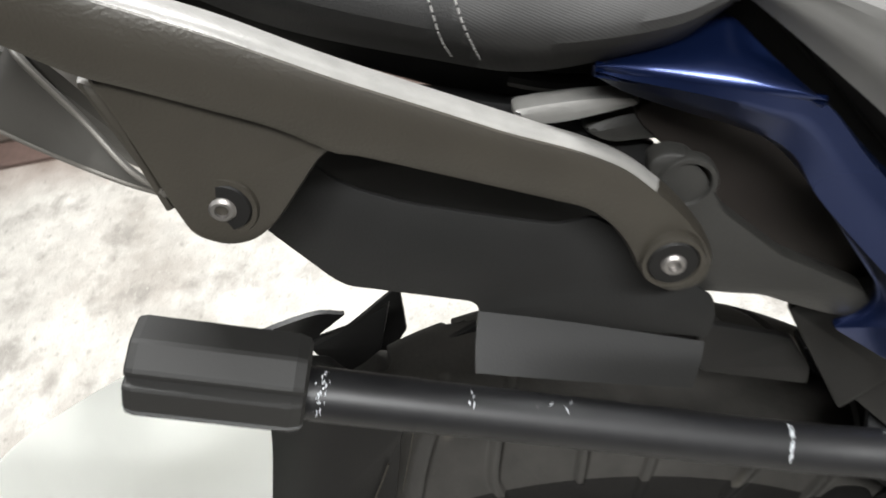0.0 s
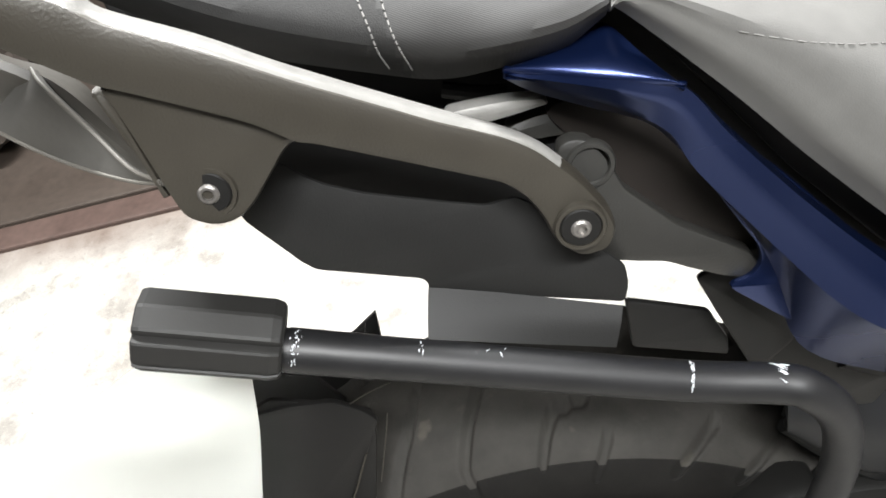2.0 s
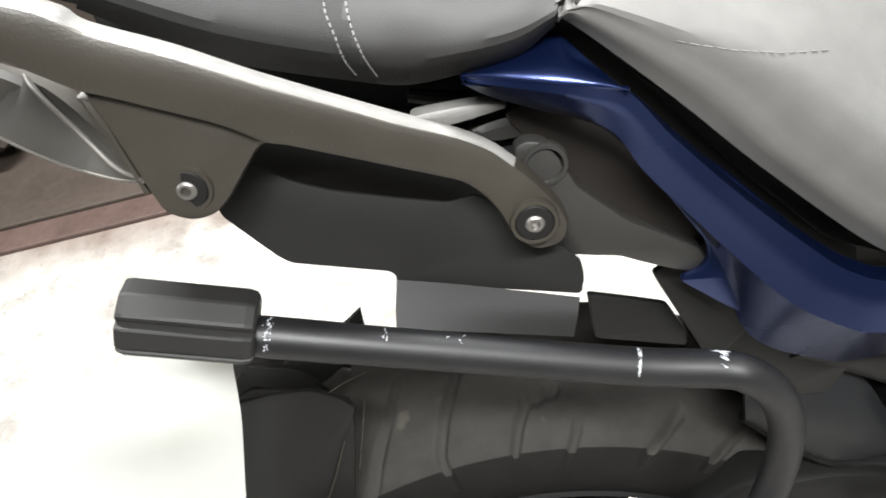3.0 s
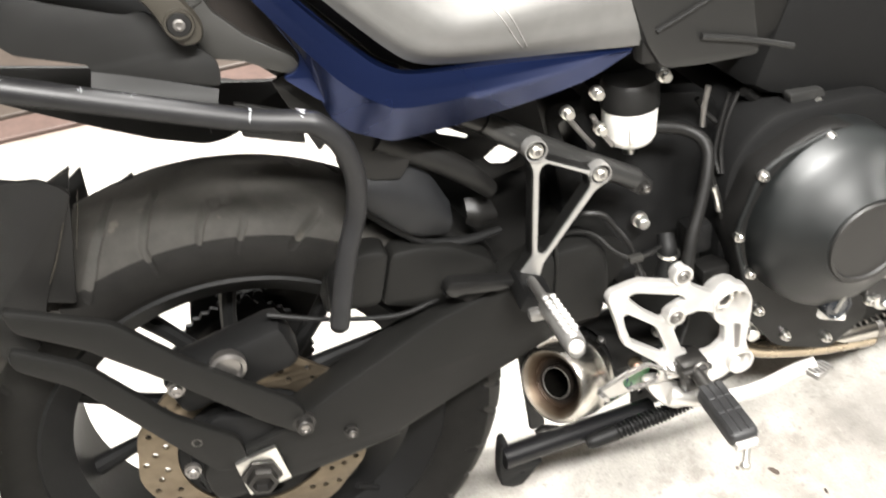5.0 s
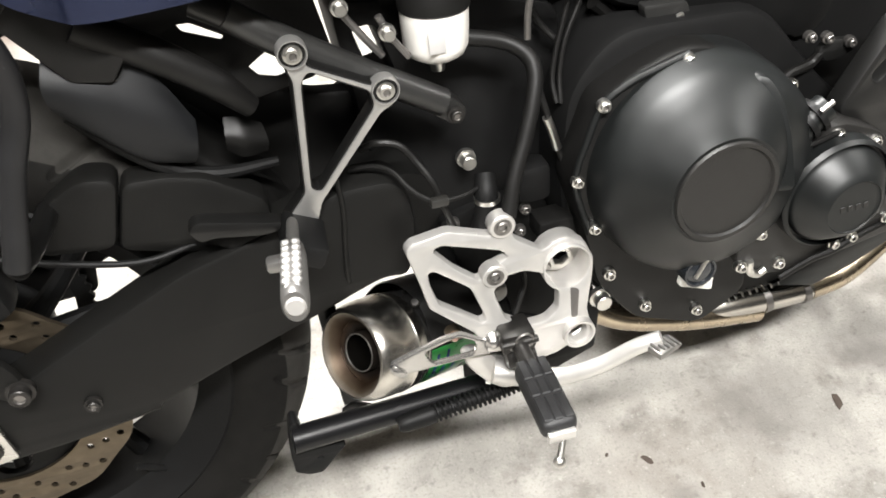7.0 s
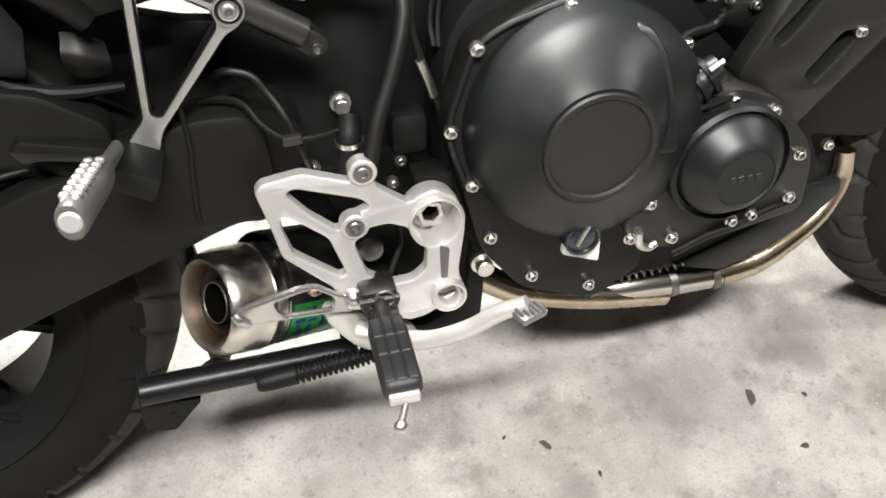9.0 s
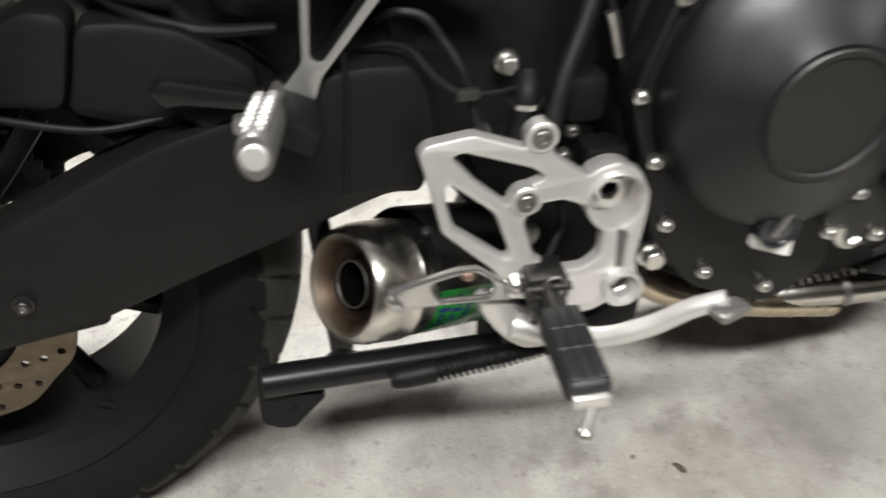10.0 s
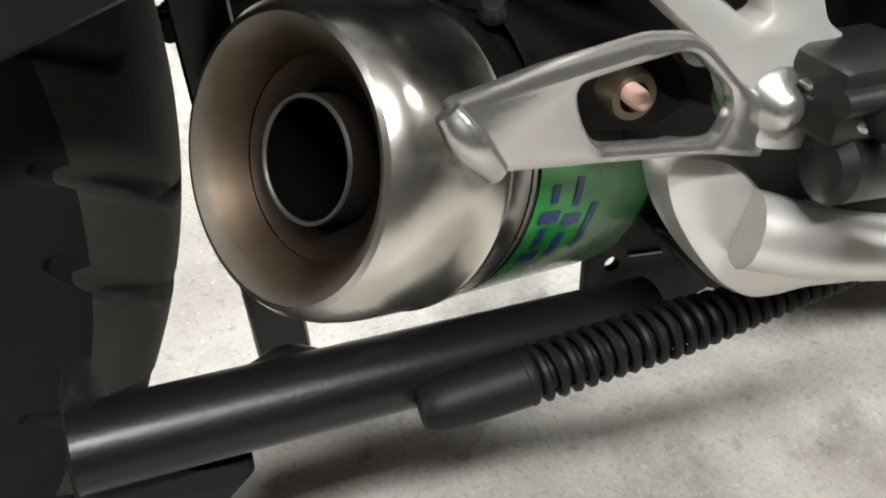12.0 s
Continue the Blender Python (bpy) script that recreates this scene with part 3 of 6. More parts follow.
part("weld_seam", tube([(0.353, -0.123, 0.508), (0.354, -0.124, 0.478), (0.351, -0.124, 0.448), (0.348, -0.124, 0.416), (0.348, -0.123, 0.402)], 0.0022, 8), SWING, arm)
part("swingarm", plate([(-0.055, 0.285), (-0.06, 0.345), (0.06, 0.385), (0.25, 0.46), (0.4, 0.47), (0.42, 0.4), (0.3, 0.38), (0.2, 0.355), (0.1, 0.335), (0.06, 0.3)], 0.1, 0.13, edge=0.006, r=0.02), SWING, bike, "far leg of the black swingarm")
part("pivot_tube", tube([(0.41, -0.1, 0.45), (0.41, 0.12, 0.45)], 0.035, 24, curved=False), SWING, arm)
part("adjuster_plate", plate([(-0.022, 0.343), (0.024, 0.352), (0.03, 0.301), (-0.018, 0.293)], -0.1285, -0.1225, edge=0.001, r=0.002), STEEL, arm, "silver chain adjuster plate")
nutp = (0.001, -0.13, 0.32)
part("axle_nut", lathe([(0, 0), (0.022, 0), (0.022, 0.003), (0.0165, 0.004), (0.0165, 0.014), (0.012, 0.015), (0.0105, 0.006), (0, 0.006)], nutp, segs=6), OILSTEEL, arm, "dull axle nut")
bolt((0.06, -0.135, 0.38), 0.009, OILSTEEL, arm, head=0.01)
bolt((0.105, -0.124, 0.337), 0.006, OILSTEEL, arm, head=0.006)
part("swingarm_brace", plate([(0.123, 0.527), (0.158, 0.547), (0.187, 0.54), (0.168, 0.476), (0.107, 0.485)], -0.106, -0.07, edge=0.006, r=0.012), SWING, arm)
part("swingarm_brace", plate([(0.187, 0.534), (0.221, 0.532), (0.253, 0.523), (0.296, 0.491), (0.295, 0.452), (0.22, 0.454), (0.168, 0.472)], -0.102, -0.07, edge=0.006, r=0.01), SWING, arm)
part("caliper", rbox((0.005, -0.085, 0.448), (0.135, 0.05, 0.058), 0.014, (0, -12, 0)), DARK, bike, "dark rear brake caliper")
part("caliper_piston", lathe([(0, 0), (0.016, 0), (0.018, 0.004), (0.018, 0.012), (0.014, 0.014), (0.012, 0.01), (0, 0.01)], (0.005, -0.115, 0.47), segs=20), STEELDARK, bike)
part("caliper_bracket", plate([(-0.062, 0.382), (-0.023, 0.399), (0.048, 0.372), (0.054, 0.335), (0.02, 0.305), (-0.027, 0.325), (-0.061, 0.294), (-0.067, 0.342)], -0.112, -0.1, edge=0.003, r=0.008), DARK, bike)
for p in [(-0.05, -0.118, 0.385), (-0.066, -0.118, 0.343), (-0.05, -0.118, 0.456)]:
    bolt(p, 0.0065, STEELDARK, bike, "caliper_bolt")
part("brake_hose", tube([(0.054, -0.1, 0.501), (0.109, -0.11, 0.484), (0.179, -0.11, 0.464), (0.228, -0.1, 0.462)], 0.0028, 10), DARK, bike)

# rear mudguard behind the tyre, with its two arms
gb = bmesh.new()
rails = []
for y, q, first in ((-0.1, 0.33, 0.3), (-0.092, 0.355, 0.33), (-0.06, 0.372, 0.4), (0, 0.376, 0.44), (0.06, 0.372, 0.4), (0.092, 0.34, 0.3), (0.1, 0.318, 0.25)):
    rails.append([(-q * math.sin(a), y, 0.315 + q * math.cos(a)) for a in np.linspace(first + 0.24, 2.0, 9)])
guard = part("rear_mudguard", skin(rails, 4, 3, 0.004, bm=gb), PLASTIC, bike, "black plastic rear mudguard")
part("skirt", plate([(-0.143, 0.702), (-0.119, 0.703), (-0.094, 0.7), (-0.079, 0.689), (-0.072, 0.679), (-0.117, 0.603), (-0.151, 0.536), (-0.18, 0.517), (-0.192, 0.562)], -0.103, -0.098, edge=0.001, r=0.004), PLASTIC, guard)
part("skirt", plate([(-0.145, 0.702), (-0.129, 0.709), (-0.099, 0.697), (-0.074, 0.684), (-0.078, 0.663), (-0.106, 0.571), (-0.17, 0.594)], -0.1, -0.096, edge=0.001, r=0.004), PLASTIC, guard)
part("fin", plate([(-0.2, 0.57), (-0.15, 0.582), (-0.1, 0.616), (-0.105, 0.57), (-0.13, 0.54)], 0.095, 0.1, edge=0.001, r=0.002), PLASTIC, guard)
part("guard_tongue", plate([(-0.192, 0.638), (-0.169, 0.656), (-0.1345, 0.644), (-0.118, 0.612), (-0.19, 0.59)], -0.006, 0.0, edge=0.001, r=0.004), PLASTIC, guard)
part("fin", plate([(-0.165, 0.612), (-0.15, 0.618), (-0.0985, 0.641), (-0.115, 0.6), (-0.15, 0.575)], 0.045, 0.05, edge=0.0008, r=0.0015), PLASTIC, guard)
part("fin", plate([(-0.11, 0.594), (-0.0403, 0.6254), (-0.042, 0.6), (-0.1, 0.575)], 0.028, 0.033, edge=0.0008, r=0.0015), PLASTIC, guard)
for q in ([(-0.1, -0.1, 0.686), (-0.077, -0.1, 0.697), (-0.058, -0.1, 0.703)], [(-0.066, -0.1, 0.681), (-0.073, -0.1, 0.661), (-0.086, -0.1, 0.626)]):
    part("edge_line", tube(q, 0.0004, 6), RAIL, guard)
part("edge_line", tube([(-0.086, -0.105, 0.657), (-0.102, -0.105, 0.627), (-0.118, -0.105, 0.601)], 0.0006, 6), RAIL, guard)
part("arm", plate([(-0.158, 0.606), (-0.075, 0.562), (-0.027, 0.499), (0.06, 0.408), (0.068, 0.378), (0.054, 0.365), (0.02, 0.397), (-0.048, 0.478), (-0.11, 0.544), (-0.156, 0.578)], -0.136, -0.124, edge=0.004, r=0.01), SWING, guard)
part("arm", plate([(-0.171, 0.557), (-0.116, 0.515), (-0.062, 0.427), (-0.008, 0.373), (-0.007, 0.328), (-0.041, 0.334), (-0.081, 0.402), (-0.133, 0.492), (-0.177, 0.534)], -0.124, -0.112, edge=0.004, r=0.01), SWING, guard)

# hugger over the front of the tyre
hg = []
for y, q in ((-0.08, 0.322), (-0.075, 0.332), (-0.05, 0.338), (0, 0.341), (0.05, 0.34), (0.1, 0.32)):
    hg.append([(q * math.sin(a), y, 0.315 + q * math.cos(a)) for a in np.linspace(0.55 + max(0, y) * 1.5, 1.35, 7)])
part("hugger", skin(hg, 3, 3, 0.004), PLASTIC, bike, "black plastic hugger over the tyre")


def sheen_panel(rows, label):
    """A smooth bulging panel from an upper edge to a lower edge."""
    return part("hugger_panel", skin(rows, 5, 6, 0.004), GLOSS, bike, label)


sheen_panel([[(0.165, -0.1, 0.645), (0.2, -0.1, 0.64), (0.235, -0.098, 0.615), (0.256, -0.094, 0.572)], [(0.16, -0.112, 0.625), (0.195, -0.113, 0.607), (0.23, -0.111, 0.582), (0.2535, -0.104, 0.555)], [(0.161, -0.106, 0.605), (0.187, -0.106, 0.578), (0.215, -0.104, 0.551), (0.248, -0.098, 0.538)], [(0.164, -0.09, 0.598), (0.19, -0.09, 0.57), (0.213, -0.088, 0.547), (0.2365, -0.085, 0.531)]], "smooth dark grey undertray panel")
part("hugger_panel", skin([[(0.276, -0.075, 0.56), (0.29, -0.076, 0.558), (0.305, -0.072, 0.547)], [(0.274, -0.086, 0.546), (0.289, -0.088, 0.542), (0.3075, -0.082, 0.534)], [(0.2725, -0.08, 0.532), (0.286, -0.082, 0.524), (0.305, -0.076, 0.522)]], 5, 6, 0.004), PLASTIC, bike, "black undertray end")
part("undertray", tube([(0.193, -0.105, 0.665), (0.225, -0.1, 0.642), (0.254, -0.098, 0.62), (0.281, -0.095, 0.595), (0.3, -0.09, 0.571)], [0.013, 0.0135, 0.013, 0.012, 0.009], 16), PLASTIC, bike, "black undertray ridge")
part("undertray_edge", tube([(0.165, -0.088, 0.592), (0.19, -0.09, 0.565), (0.215, -0.09, 0.541), (0.236, -0.088, 0.525), (0.268, -0.085, 0.515), (0.311, -0.075, 0.51)], [0.005, 0.006, 0.0065, 0.0065, 0.006, 0.004], 10), DARK, bike)
part("undertray_side", plate([(0.209, 0.682), (0.361, 0.665), (0.375, 0.592), (0.356, 0.573), (0.3, 0.563), (0.252, 0.589), (0.198, 0.616)], -0.062, -0.058, [[(0.2584, 0.6365), (0.2693, 0.636), (0.2922, 0.6215), (0.29, 0.618), (0.262, 0.63)], [(0.305, 0.592), (0.3211, 0.602), (0.3473, 0.5993), (0.3396, 0.5816), (0.3266, 0.5789), (0.312, 0.583)]], edge=0.0006, r=0.002), PLASTIC, bike, "black undertray side")
part("undertray_wall", plate([(0.162, 0.598), (0.199, 0.611), (0.25, 0.59), (0.275, 0.58), (0.322, 0.545), (0.36, 0.534), (0.39, 0.53), (0.403, 0.418), (0.332, 0.407), (0.249, 0.465), (0.187, 0.528)], -0.01, 0.01, edge=0.003), PLASTIC, bike)

# grab rail


def rail_in(x, z):
    """The rail runs inwards towards its front end."""
    return 0.007 + 0.17 * (x + 0.075)


rail = part("grab_rail", plate([(-0.125, 0.9844), (-0.094, 0.9649), (-0.0853, 0.9549), (-0.0595, 0.9373), (-0.0323, 0.9162), (0.0152, 0.8824), (0.0374, 0.8687), (0.0491, 0.859), (0.0647, 0.8378), (0.074, 0.8192), (0.0758, 0.809), (0.071, 0.8005), (0.0577, 0.8006), (0.0483, 0.8126), (0.0455, 0.8261), (0.0405, 0.8376), (0.0333, 0.847), (-0.0067, 0.8721), (-0.0325, 0.8882), (-0.0387, 0.8908), (-0.0517, 0.9036), (-0.0866, 0.9274), (-0.0964, 0.9334), (-0.1336, 0.9693)], -0.194, -0.179, edge=0.0045, r=0.008, lean=rail_in), RAIL, bike, "grey cast grab rail")
EDGE = [(-0.125, 0.9844), (-0.094, 0.9649), (-0.0853, 0.9549), (-0.0595, 0.9373), (-0.0323, 0.9162), (0.0152, 0.8824), (0.0374, 0.8687), (0.0491, 0.859), (0.0575, 0.8485)]


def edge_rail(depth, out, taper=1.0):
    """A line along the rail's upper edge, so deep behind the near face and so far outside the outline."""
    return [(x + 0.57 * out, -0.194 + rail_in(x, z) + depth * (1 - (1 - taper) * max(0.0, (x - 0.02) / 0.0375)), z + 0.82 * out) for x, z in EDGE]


# Strip along the top edge; its paler colour stands in for light on RAIL.
part("top_edge", skin([edge_rail(0.0007, -0.0032), edge_rail(0.0022, -0.0007), edge_rail(0.0046, 0.0007), edge_rail(0.0085, 0.0009, 0.7), edge_rail(0.0125, 0.0003, 0.45)], 3, 6, 0.0012), RAILTOP, rail, "top edge of the rail, painted pale as if lit")
part("lug", plate([(-0.0978, 0.9335), (-0.0848, 0.9316), (-0.0335, 0.8992), (-0.033, 0.8862), (-0.0402, 0.89), (-0.0444, 0.8881), (-0.0629, 0.8703), (-0.0713, 0.8656), (-0.0805, 0.8664), (-0.0894, 0.8735), (-0.091, 0.8832), (-0.0931, 0.9046), (-0.0953, 0.9227)], -0.188, -0.17, edge=0.003, r=0.01, lean=rail_in), RAIL, rail)
part("rib", plate([(-0.1022, 0.9317), (-0.0954, 0.9259), (-0.0943, 0.9058), (-0.0923, 0.8823), (-0.0943, 0.8835), (-0.0974, 0.9039)], -0.184, -0.15, edge=0.002, r=0.004, lean=rail_in), RAIL, rail)
for p in [(-0.0769, -0.1798, 0.881), (0.0598, -0.1667, 0.8192)]:
    x, y, z = p
    part("boss", lathe([(0, 0.0002), (0.0088, 0.0002), (0.0092, 0.0012), (0.0106, 0.0012), (0.0112, 0.0), (0.0112, -0.004), (0, -0.004)], p, segs=36), RAIL, rail)
    part("washer", lathe([(0.0044, 0.0016), (0.0082, 0.0014), (0.009, 0.0004), (0.0044, 0.0004), (0.0044, 0.0016)], p, segs=28), PLASTIC, rail, "black washer")
    bolt((x, y, z), 0.0042, STEELDARK, rail, head=0.003)
part("rail_stay", plate([(0.0579, 0.8451), (0.0644, 0.8475), (0.0724, 0.8445), (0.0785, 0.8333), (0.0835, 0.8175), (0.1045, 0.7925), (0.1363, 0.7685), (0.1399, 0.7593), (0.133, 0.7540), (0.122, 0.7585), (0.1066, 0.7675), (0.0974, 0.7735), (0.0846, 0.7772), (0.07, 0.782), (0.062, 0.8), (0.0575, 0.8258)], -0.142, -0.132, edge=0.0016, r=0.003), RAIL2, bike, "dark grey rail stay")
part("stay_socket", lathe([(0.0082, 0.0), (0.0088, 0.0012), (0.0105, 0.0012), (0.0112, 0.0), (0.0112, -0.004), (0.0082, -0.002), (0, -0.004)], (0.0705, -0.1425, 0.8335), segs=32), RAIL2, bike, "grey socket in the stay")
# Black disc painted in for the shade down the socket.
part("socket_hole", lathe([(0, -0.0012), (0.0068, -0.0012), (0.0082, -0.0005), (0.0082, -0.004), (0, -0.004)], (0.0705, -0.1425, 0.8335), segs=28), BLACKHOLE, bike, "black disc for the shaded hole in the stay")
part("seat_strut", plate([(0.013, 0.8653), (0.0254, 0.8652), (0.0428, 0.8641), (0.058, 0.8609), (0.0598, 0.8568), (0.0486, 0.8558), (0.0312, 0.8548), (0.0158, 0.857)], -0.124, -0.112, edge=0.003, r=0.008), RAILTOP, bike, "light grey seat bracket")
part("seat_strut", plate([(0.036, 0.8465), (0.0576, 0.8506), (0.0825, 0.8423), (0.0989, 0.8291), (0.0908, 0.824), (0.0661, 0.8352), (0.0468, 0.8362)], -0.114, -0.1, edge=0.004, r=0.01), RAIL2, bike, "dark grey seat bracket")
part("carrier_plate", plate([(-0.081, 0.8666), (-0.07, 0.872), (-0.0561, 0.8709), (-0.0504, 0.8638), (-0.0427, 0.857), (-0.0277, 0.8483), (-0.0096, 0.8408), (0.0087, 0.8334), (0.0227, 0.8282), (0.0291, 0.8285), (0.036, 0.8292), (0.0464, 0.8202), (0.0552, 0.8133), (0.0674, 0.7931), (0.0778, 0.7806), (0.0781, 0.7707), (0.0751, 0.7601), (-0.0126, 0.791), (-0.0121, 0.7959), (-0.0146, 0.7988), (-0.0591, 0.8161), (-0.064, 0.8216), (-0.0814, 0.8494)], -0.147, -0.1448, edge=0.0003, r=0.003), CARRIER, bike, "black powder-coated steel carrier plate")
part("flange", skin([[(-0.0124, -0.147, 0.7931), (0.0206, -0.147, 0.7806), (0.0737, -0.147, 0.7582)], [(-0.0154, -0.155, 0.7839), (0.0167, -0.155, 0.7737), (0.0707, -0.152, 0.7515)], [(-0.0173, -0.163, 0.7758), (0.0126, -0.162, 0.7646), (0.0664, -0.155, 0.7406)]], 4, 2, 0.003), CARRIER, bike, "bent lower flange of the carrier plate")
part("tail_inner", plate([(-0.0678, 0.8692), (-0.0434, 0.8765), (0.0199, 0.8546), (0.0628, 0.8302), (0.0842, 0.7967), (0.0538, 0.7618), (-0.0096, 0.7854), (-0.0659, 0.8119), (-0.0866, 0.8433)], -0.104, -0.094, edge=0.002), DARK, bike, "black inner tail cover")

part("tail_core", plate([(-0.1208, 0.9527), (-0.0691, 0.9118), (-0.0047, 0.8829), (0.0458, 0.8742), (0.0719, 0.8759), (0.0958, 0.8826), (0.1309, 0.8324), (0.1493, 0.7848), (0.1184, 0.7835), (0.063, 0.8285), (0.0033, 0.8532), (-0.0576, 0.8868), (-0.1208, 0.9275)], -0.092, -0.085, edge=0.002), PLASTIC, bike, "black tail core under the seat")
part("seat_rubber", tube([(0.0147, -0.102, 0.8675), (0.0292, -0.105, 0.8632), (0.0424, -0.105, 0.86)], 0.004, 10), PLASTIC, bike)

# side guard bar with its slider block
BAR0 = (-0.1247, -0.1988, 0.8424)
BAR1 = (-0.0652, -0.1971, 0.8169)
BARPTS = [(-0.1047, -0.1975, 0.8288), (-0.0676, -0.1972, 0.8126), (0.0095, -0.1949, 0.7799), (0.0894, -0.1933, 0.7472)] + [(0.1263, -0.196, 0.7376), (0.1393, -0.198, 0.7321), (0.1532, -0.195, 0.7113), (0.16, -0.185, 0.675), (0.1553, -0.18, 0.6389), (0.1383, -0.183, 0.5973), (0.1185, -0.1875, 0.5323)]
bar = part("side_guard_bar", tube(BARPTS, 0.0091, 20), BARMAT, bike, "scuffed black steel side guard bar")

bd = Vector(BAR1) - Vector(BAR0)
block_bm = bmesh.new()
ax = bd.normalized()
uu = Vector((0, 0, 1)) - ax * ax.z
uu.normalize()
vv = ax.cross(uu)
PROFILE = [(-8, 13.6), (3, 14), (4.5, 13.5), (11.2, 9.2), (12, 8), (12, 6.6), (10.8, 6), (10.8, 4.8), (14.1, 3.9), (14.6, 3), (14.6, -5.5), (13, -6.1), (13, -7.6), (13.7, -8.2), (13.3, -9.2), (9.5, -13), (-9.5, -13), (-14, -6), (-14, 7)]
rows = []
for d, g in ((0.0055, 0.96), (0.0062, 1.0), (0.0085, 1.04), (0.058, 1.04), (0.0615, 0.98), (0.0626, 0.88)):
    c = Vector(BAR0) + ax * d
    rows.append([block_bm.verts.new(c + 0.001 * g * (v * vv + u * uu)) for v, u in PROFILE])
for a, b in zip(rows, rows[1:]):
    for k in range(len(PROFILE)):
        block_bm.faces.new((a[k], a[(k + 1) % len(PROFILE)], b[(k + 1) % len(PROFILE)], b[k]))
block_bm.faces.new(rows[0][::-1])
block_bm.faces.new(rows[-1])
bmesh.ops.recalc_face_normals(block_bm, faces=block_bm.faces)
block = part("slider_block", block_bm, BLOCKMAT, bar, "black ribbed plastic slider block", False)
part("sleeve", tube([Vector(BARPTS[1]), Vector(BARPTS[1]) + ax * 0.036], 0.0094, 20, curved=False), BARMAT, bar)
rnd = random.Random(4)


def scuff(at, count, spread, reach=2.0, skew=0.0):
    """Bare-metal scratches on the bar: ragged strokes and smears across it, thick where they overlap."""
    bm = bmesh.new()
    for k in range(count):
        a, d = rnd.uniform(-0.3, reach), rnd.gauss(0, spread)
        pts, drift = [], rnd.uniform(-0.4, 0.4) * spread + skew * rnd.random()
        for j in range(4):
            c = Vector(at) + ax * (d + a * skew + rnd.uniform(-0.0003, 0.0003)) + 0.0092 * (-math.sin(a) * Vector((0, 1, 0)) + math.cos(a) * uu)
            pts.append(c)
            a += rnd.uniform(0.03, 0.12)
            d += drift * 0.5
        tube(pts, [0.00006, rnd.uniform(0.0001, 0.0004), rnd.uniform(0.0001, 0.0003), 0.00006], 5, 2, bm=bm)
    return part("scratch", bm, PAINTMARK, bar, "bare metal scratches")


scuff(Vector(BARPTS[1]) + ax * 0.003, 40, 0.0008, 1.5)
scuff(BARPTS[3], 26, 0.0004, 1.2)
scuff(Vector(BARPTS[4]) + ax * 0.001, 60, 0.0028, 1.0, 0.006)
scuff(Vector(BARPTS[2]) - ax * 0.03, 5, 0.0006, 0.6)
scuff(Vector(BARPTS[2]) + ax * 0.004, 3, 0.003, 0.3)
part("bar_foot", tube([BARPTS[-1], np.array(BARPTS[-1]) + (0.004, 0.03, -0.006), np.array(BARPTS[-1]) + (0.01, 0.09, -0.01)], [0.0091, 0.0088, 0.0085], 14), SATIN, bar)

# tail
def far_half(rails):
    """The rails of the far half of a panel that is alike on both sides, from the middle outwards."""
    return [[(x, -y, z) for x, y, z in r] for r in rails[-2::-1]]


part("tail_cover", skin([[(-0.1802, -0.125, 0.9629), (-0.1558, -0.125, 0.9388), (-0.1267, -0.13, 0.9191), (-0.11, -0.135, 0.8702)], [(-0.1708, -0.145, 0.9529), (-0.1438, -0.145, 0.9342), (-0.1292, -0.145, 0.9158), (-0.1099, -0.137, 0.8692)], [(-0.2049, -0.115, 0.9261), (-0.1864, -0.105, 0.9002), (-0.165, -0.105, 0.8818), (-0.1164, -0.125, 0.863)], [(-0.2625, -0.015, 0.9206), (-0.2327, -0.015, 0.8912), (-0.2021, -0.025, 0.8705), (-0.147, -0.055, 0.8421)]], 3, 6, 0.004), TAIL, bike, "dusty grey tail cover underside")
FLAP_LOW = [(-0.169, -0.14, 0.917), (-0.1543, -0.15, 0.9096), (-0.1381, -0.152, 0.8959), (-0.1126, -0.165, 0.888), (-0.0915, -0.181, 0.8892)]
FLAP_TOP = [(-0.138, -0.142, 0.934), (-0.1326, -0.15, 0.928), (-0.1218, -0.152, 0.9042), (-0.1085, -0.165, 0.892), (-0.0922, -0.181, 0.8902)]
FLAPMAT = mat("dusty_dark_plastic", (0.022, 0.0203, 0.017), 0.6, vary=0.2, bump=0.2)
flap = part("tail_flap", skin([FLAP_LOW, FLAP_TOP], 4, 6, 0.003), FLAPMAT, bike, "dusty grey flap of the tail underside")
PALEEDGE = mat("pale_plastic_edge", (0.05, 0.046, 0.039), 0.6, vary=0.25, bump=0.1)
for line, thick in ((FLAP_LOW, 0.0008), (FLAP_TOP, 0.0009)):
    part("flap_rim", tube(line, thick, 8), PALEEDGE, flap, "pale thin rim")
PS = [[(-0.1132, -0.12, 0.9503), (-0.0626, -0.125, 0.9152), (-0.0046, -0.13, 0.8909), (0.0198, -0.135, 0.8846), (0.0432, -0.14, 0.8854), (0.067, -0.14, 0.8861), (0.0869, -0.14, 0.8958)], [(-0.0998, -0.135, 0.9624), (-0.0502, -0.14, 0.9334), (0.0016, -0.145, 0.9111), (0.0249, -0.15, 0.9047), (0.0462, -0.155, 0.9035), (0.0698, -0.155, 0.9032), (0.088, -0.15, 0.9058)], [(-0.096, -0.09, 0.9827), (-0.0423, -0.1, 0.9524), (0.0097, -0.11, 0.9319), (0.0382, -0.12, 0.9243), (0.0598, -0.12, 0.9189), (0.0842, -0.12, 0.9164), (0.1017, -0.11, 0.914)], [(-0.0876, 0, 1.022), (-0.0286, 0, 0.9847), (0.0316, 0, 0.9535), (0.0697, 0, 0.9413), (0.0968, 0, 0.9336), (0.1247, 0, 0.9289), (0.142, 0, 0.9274)]]
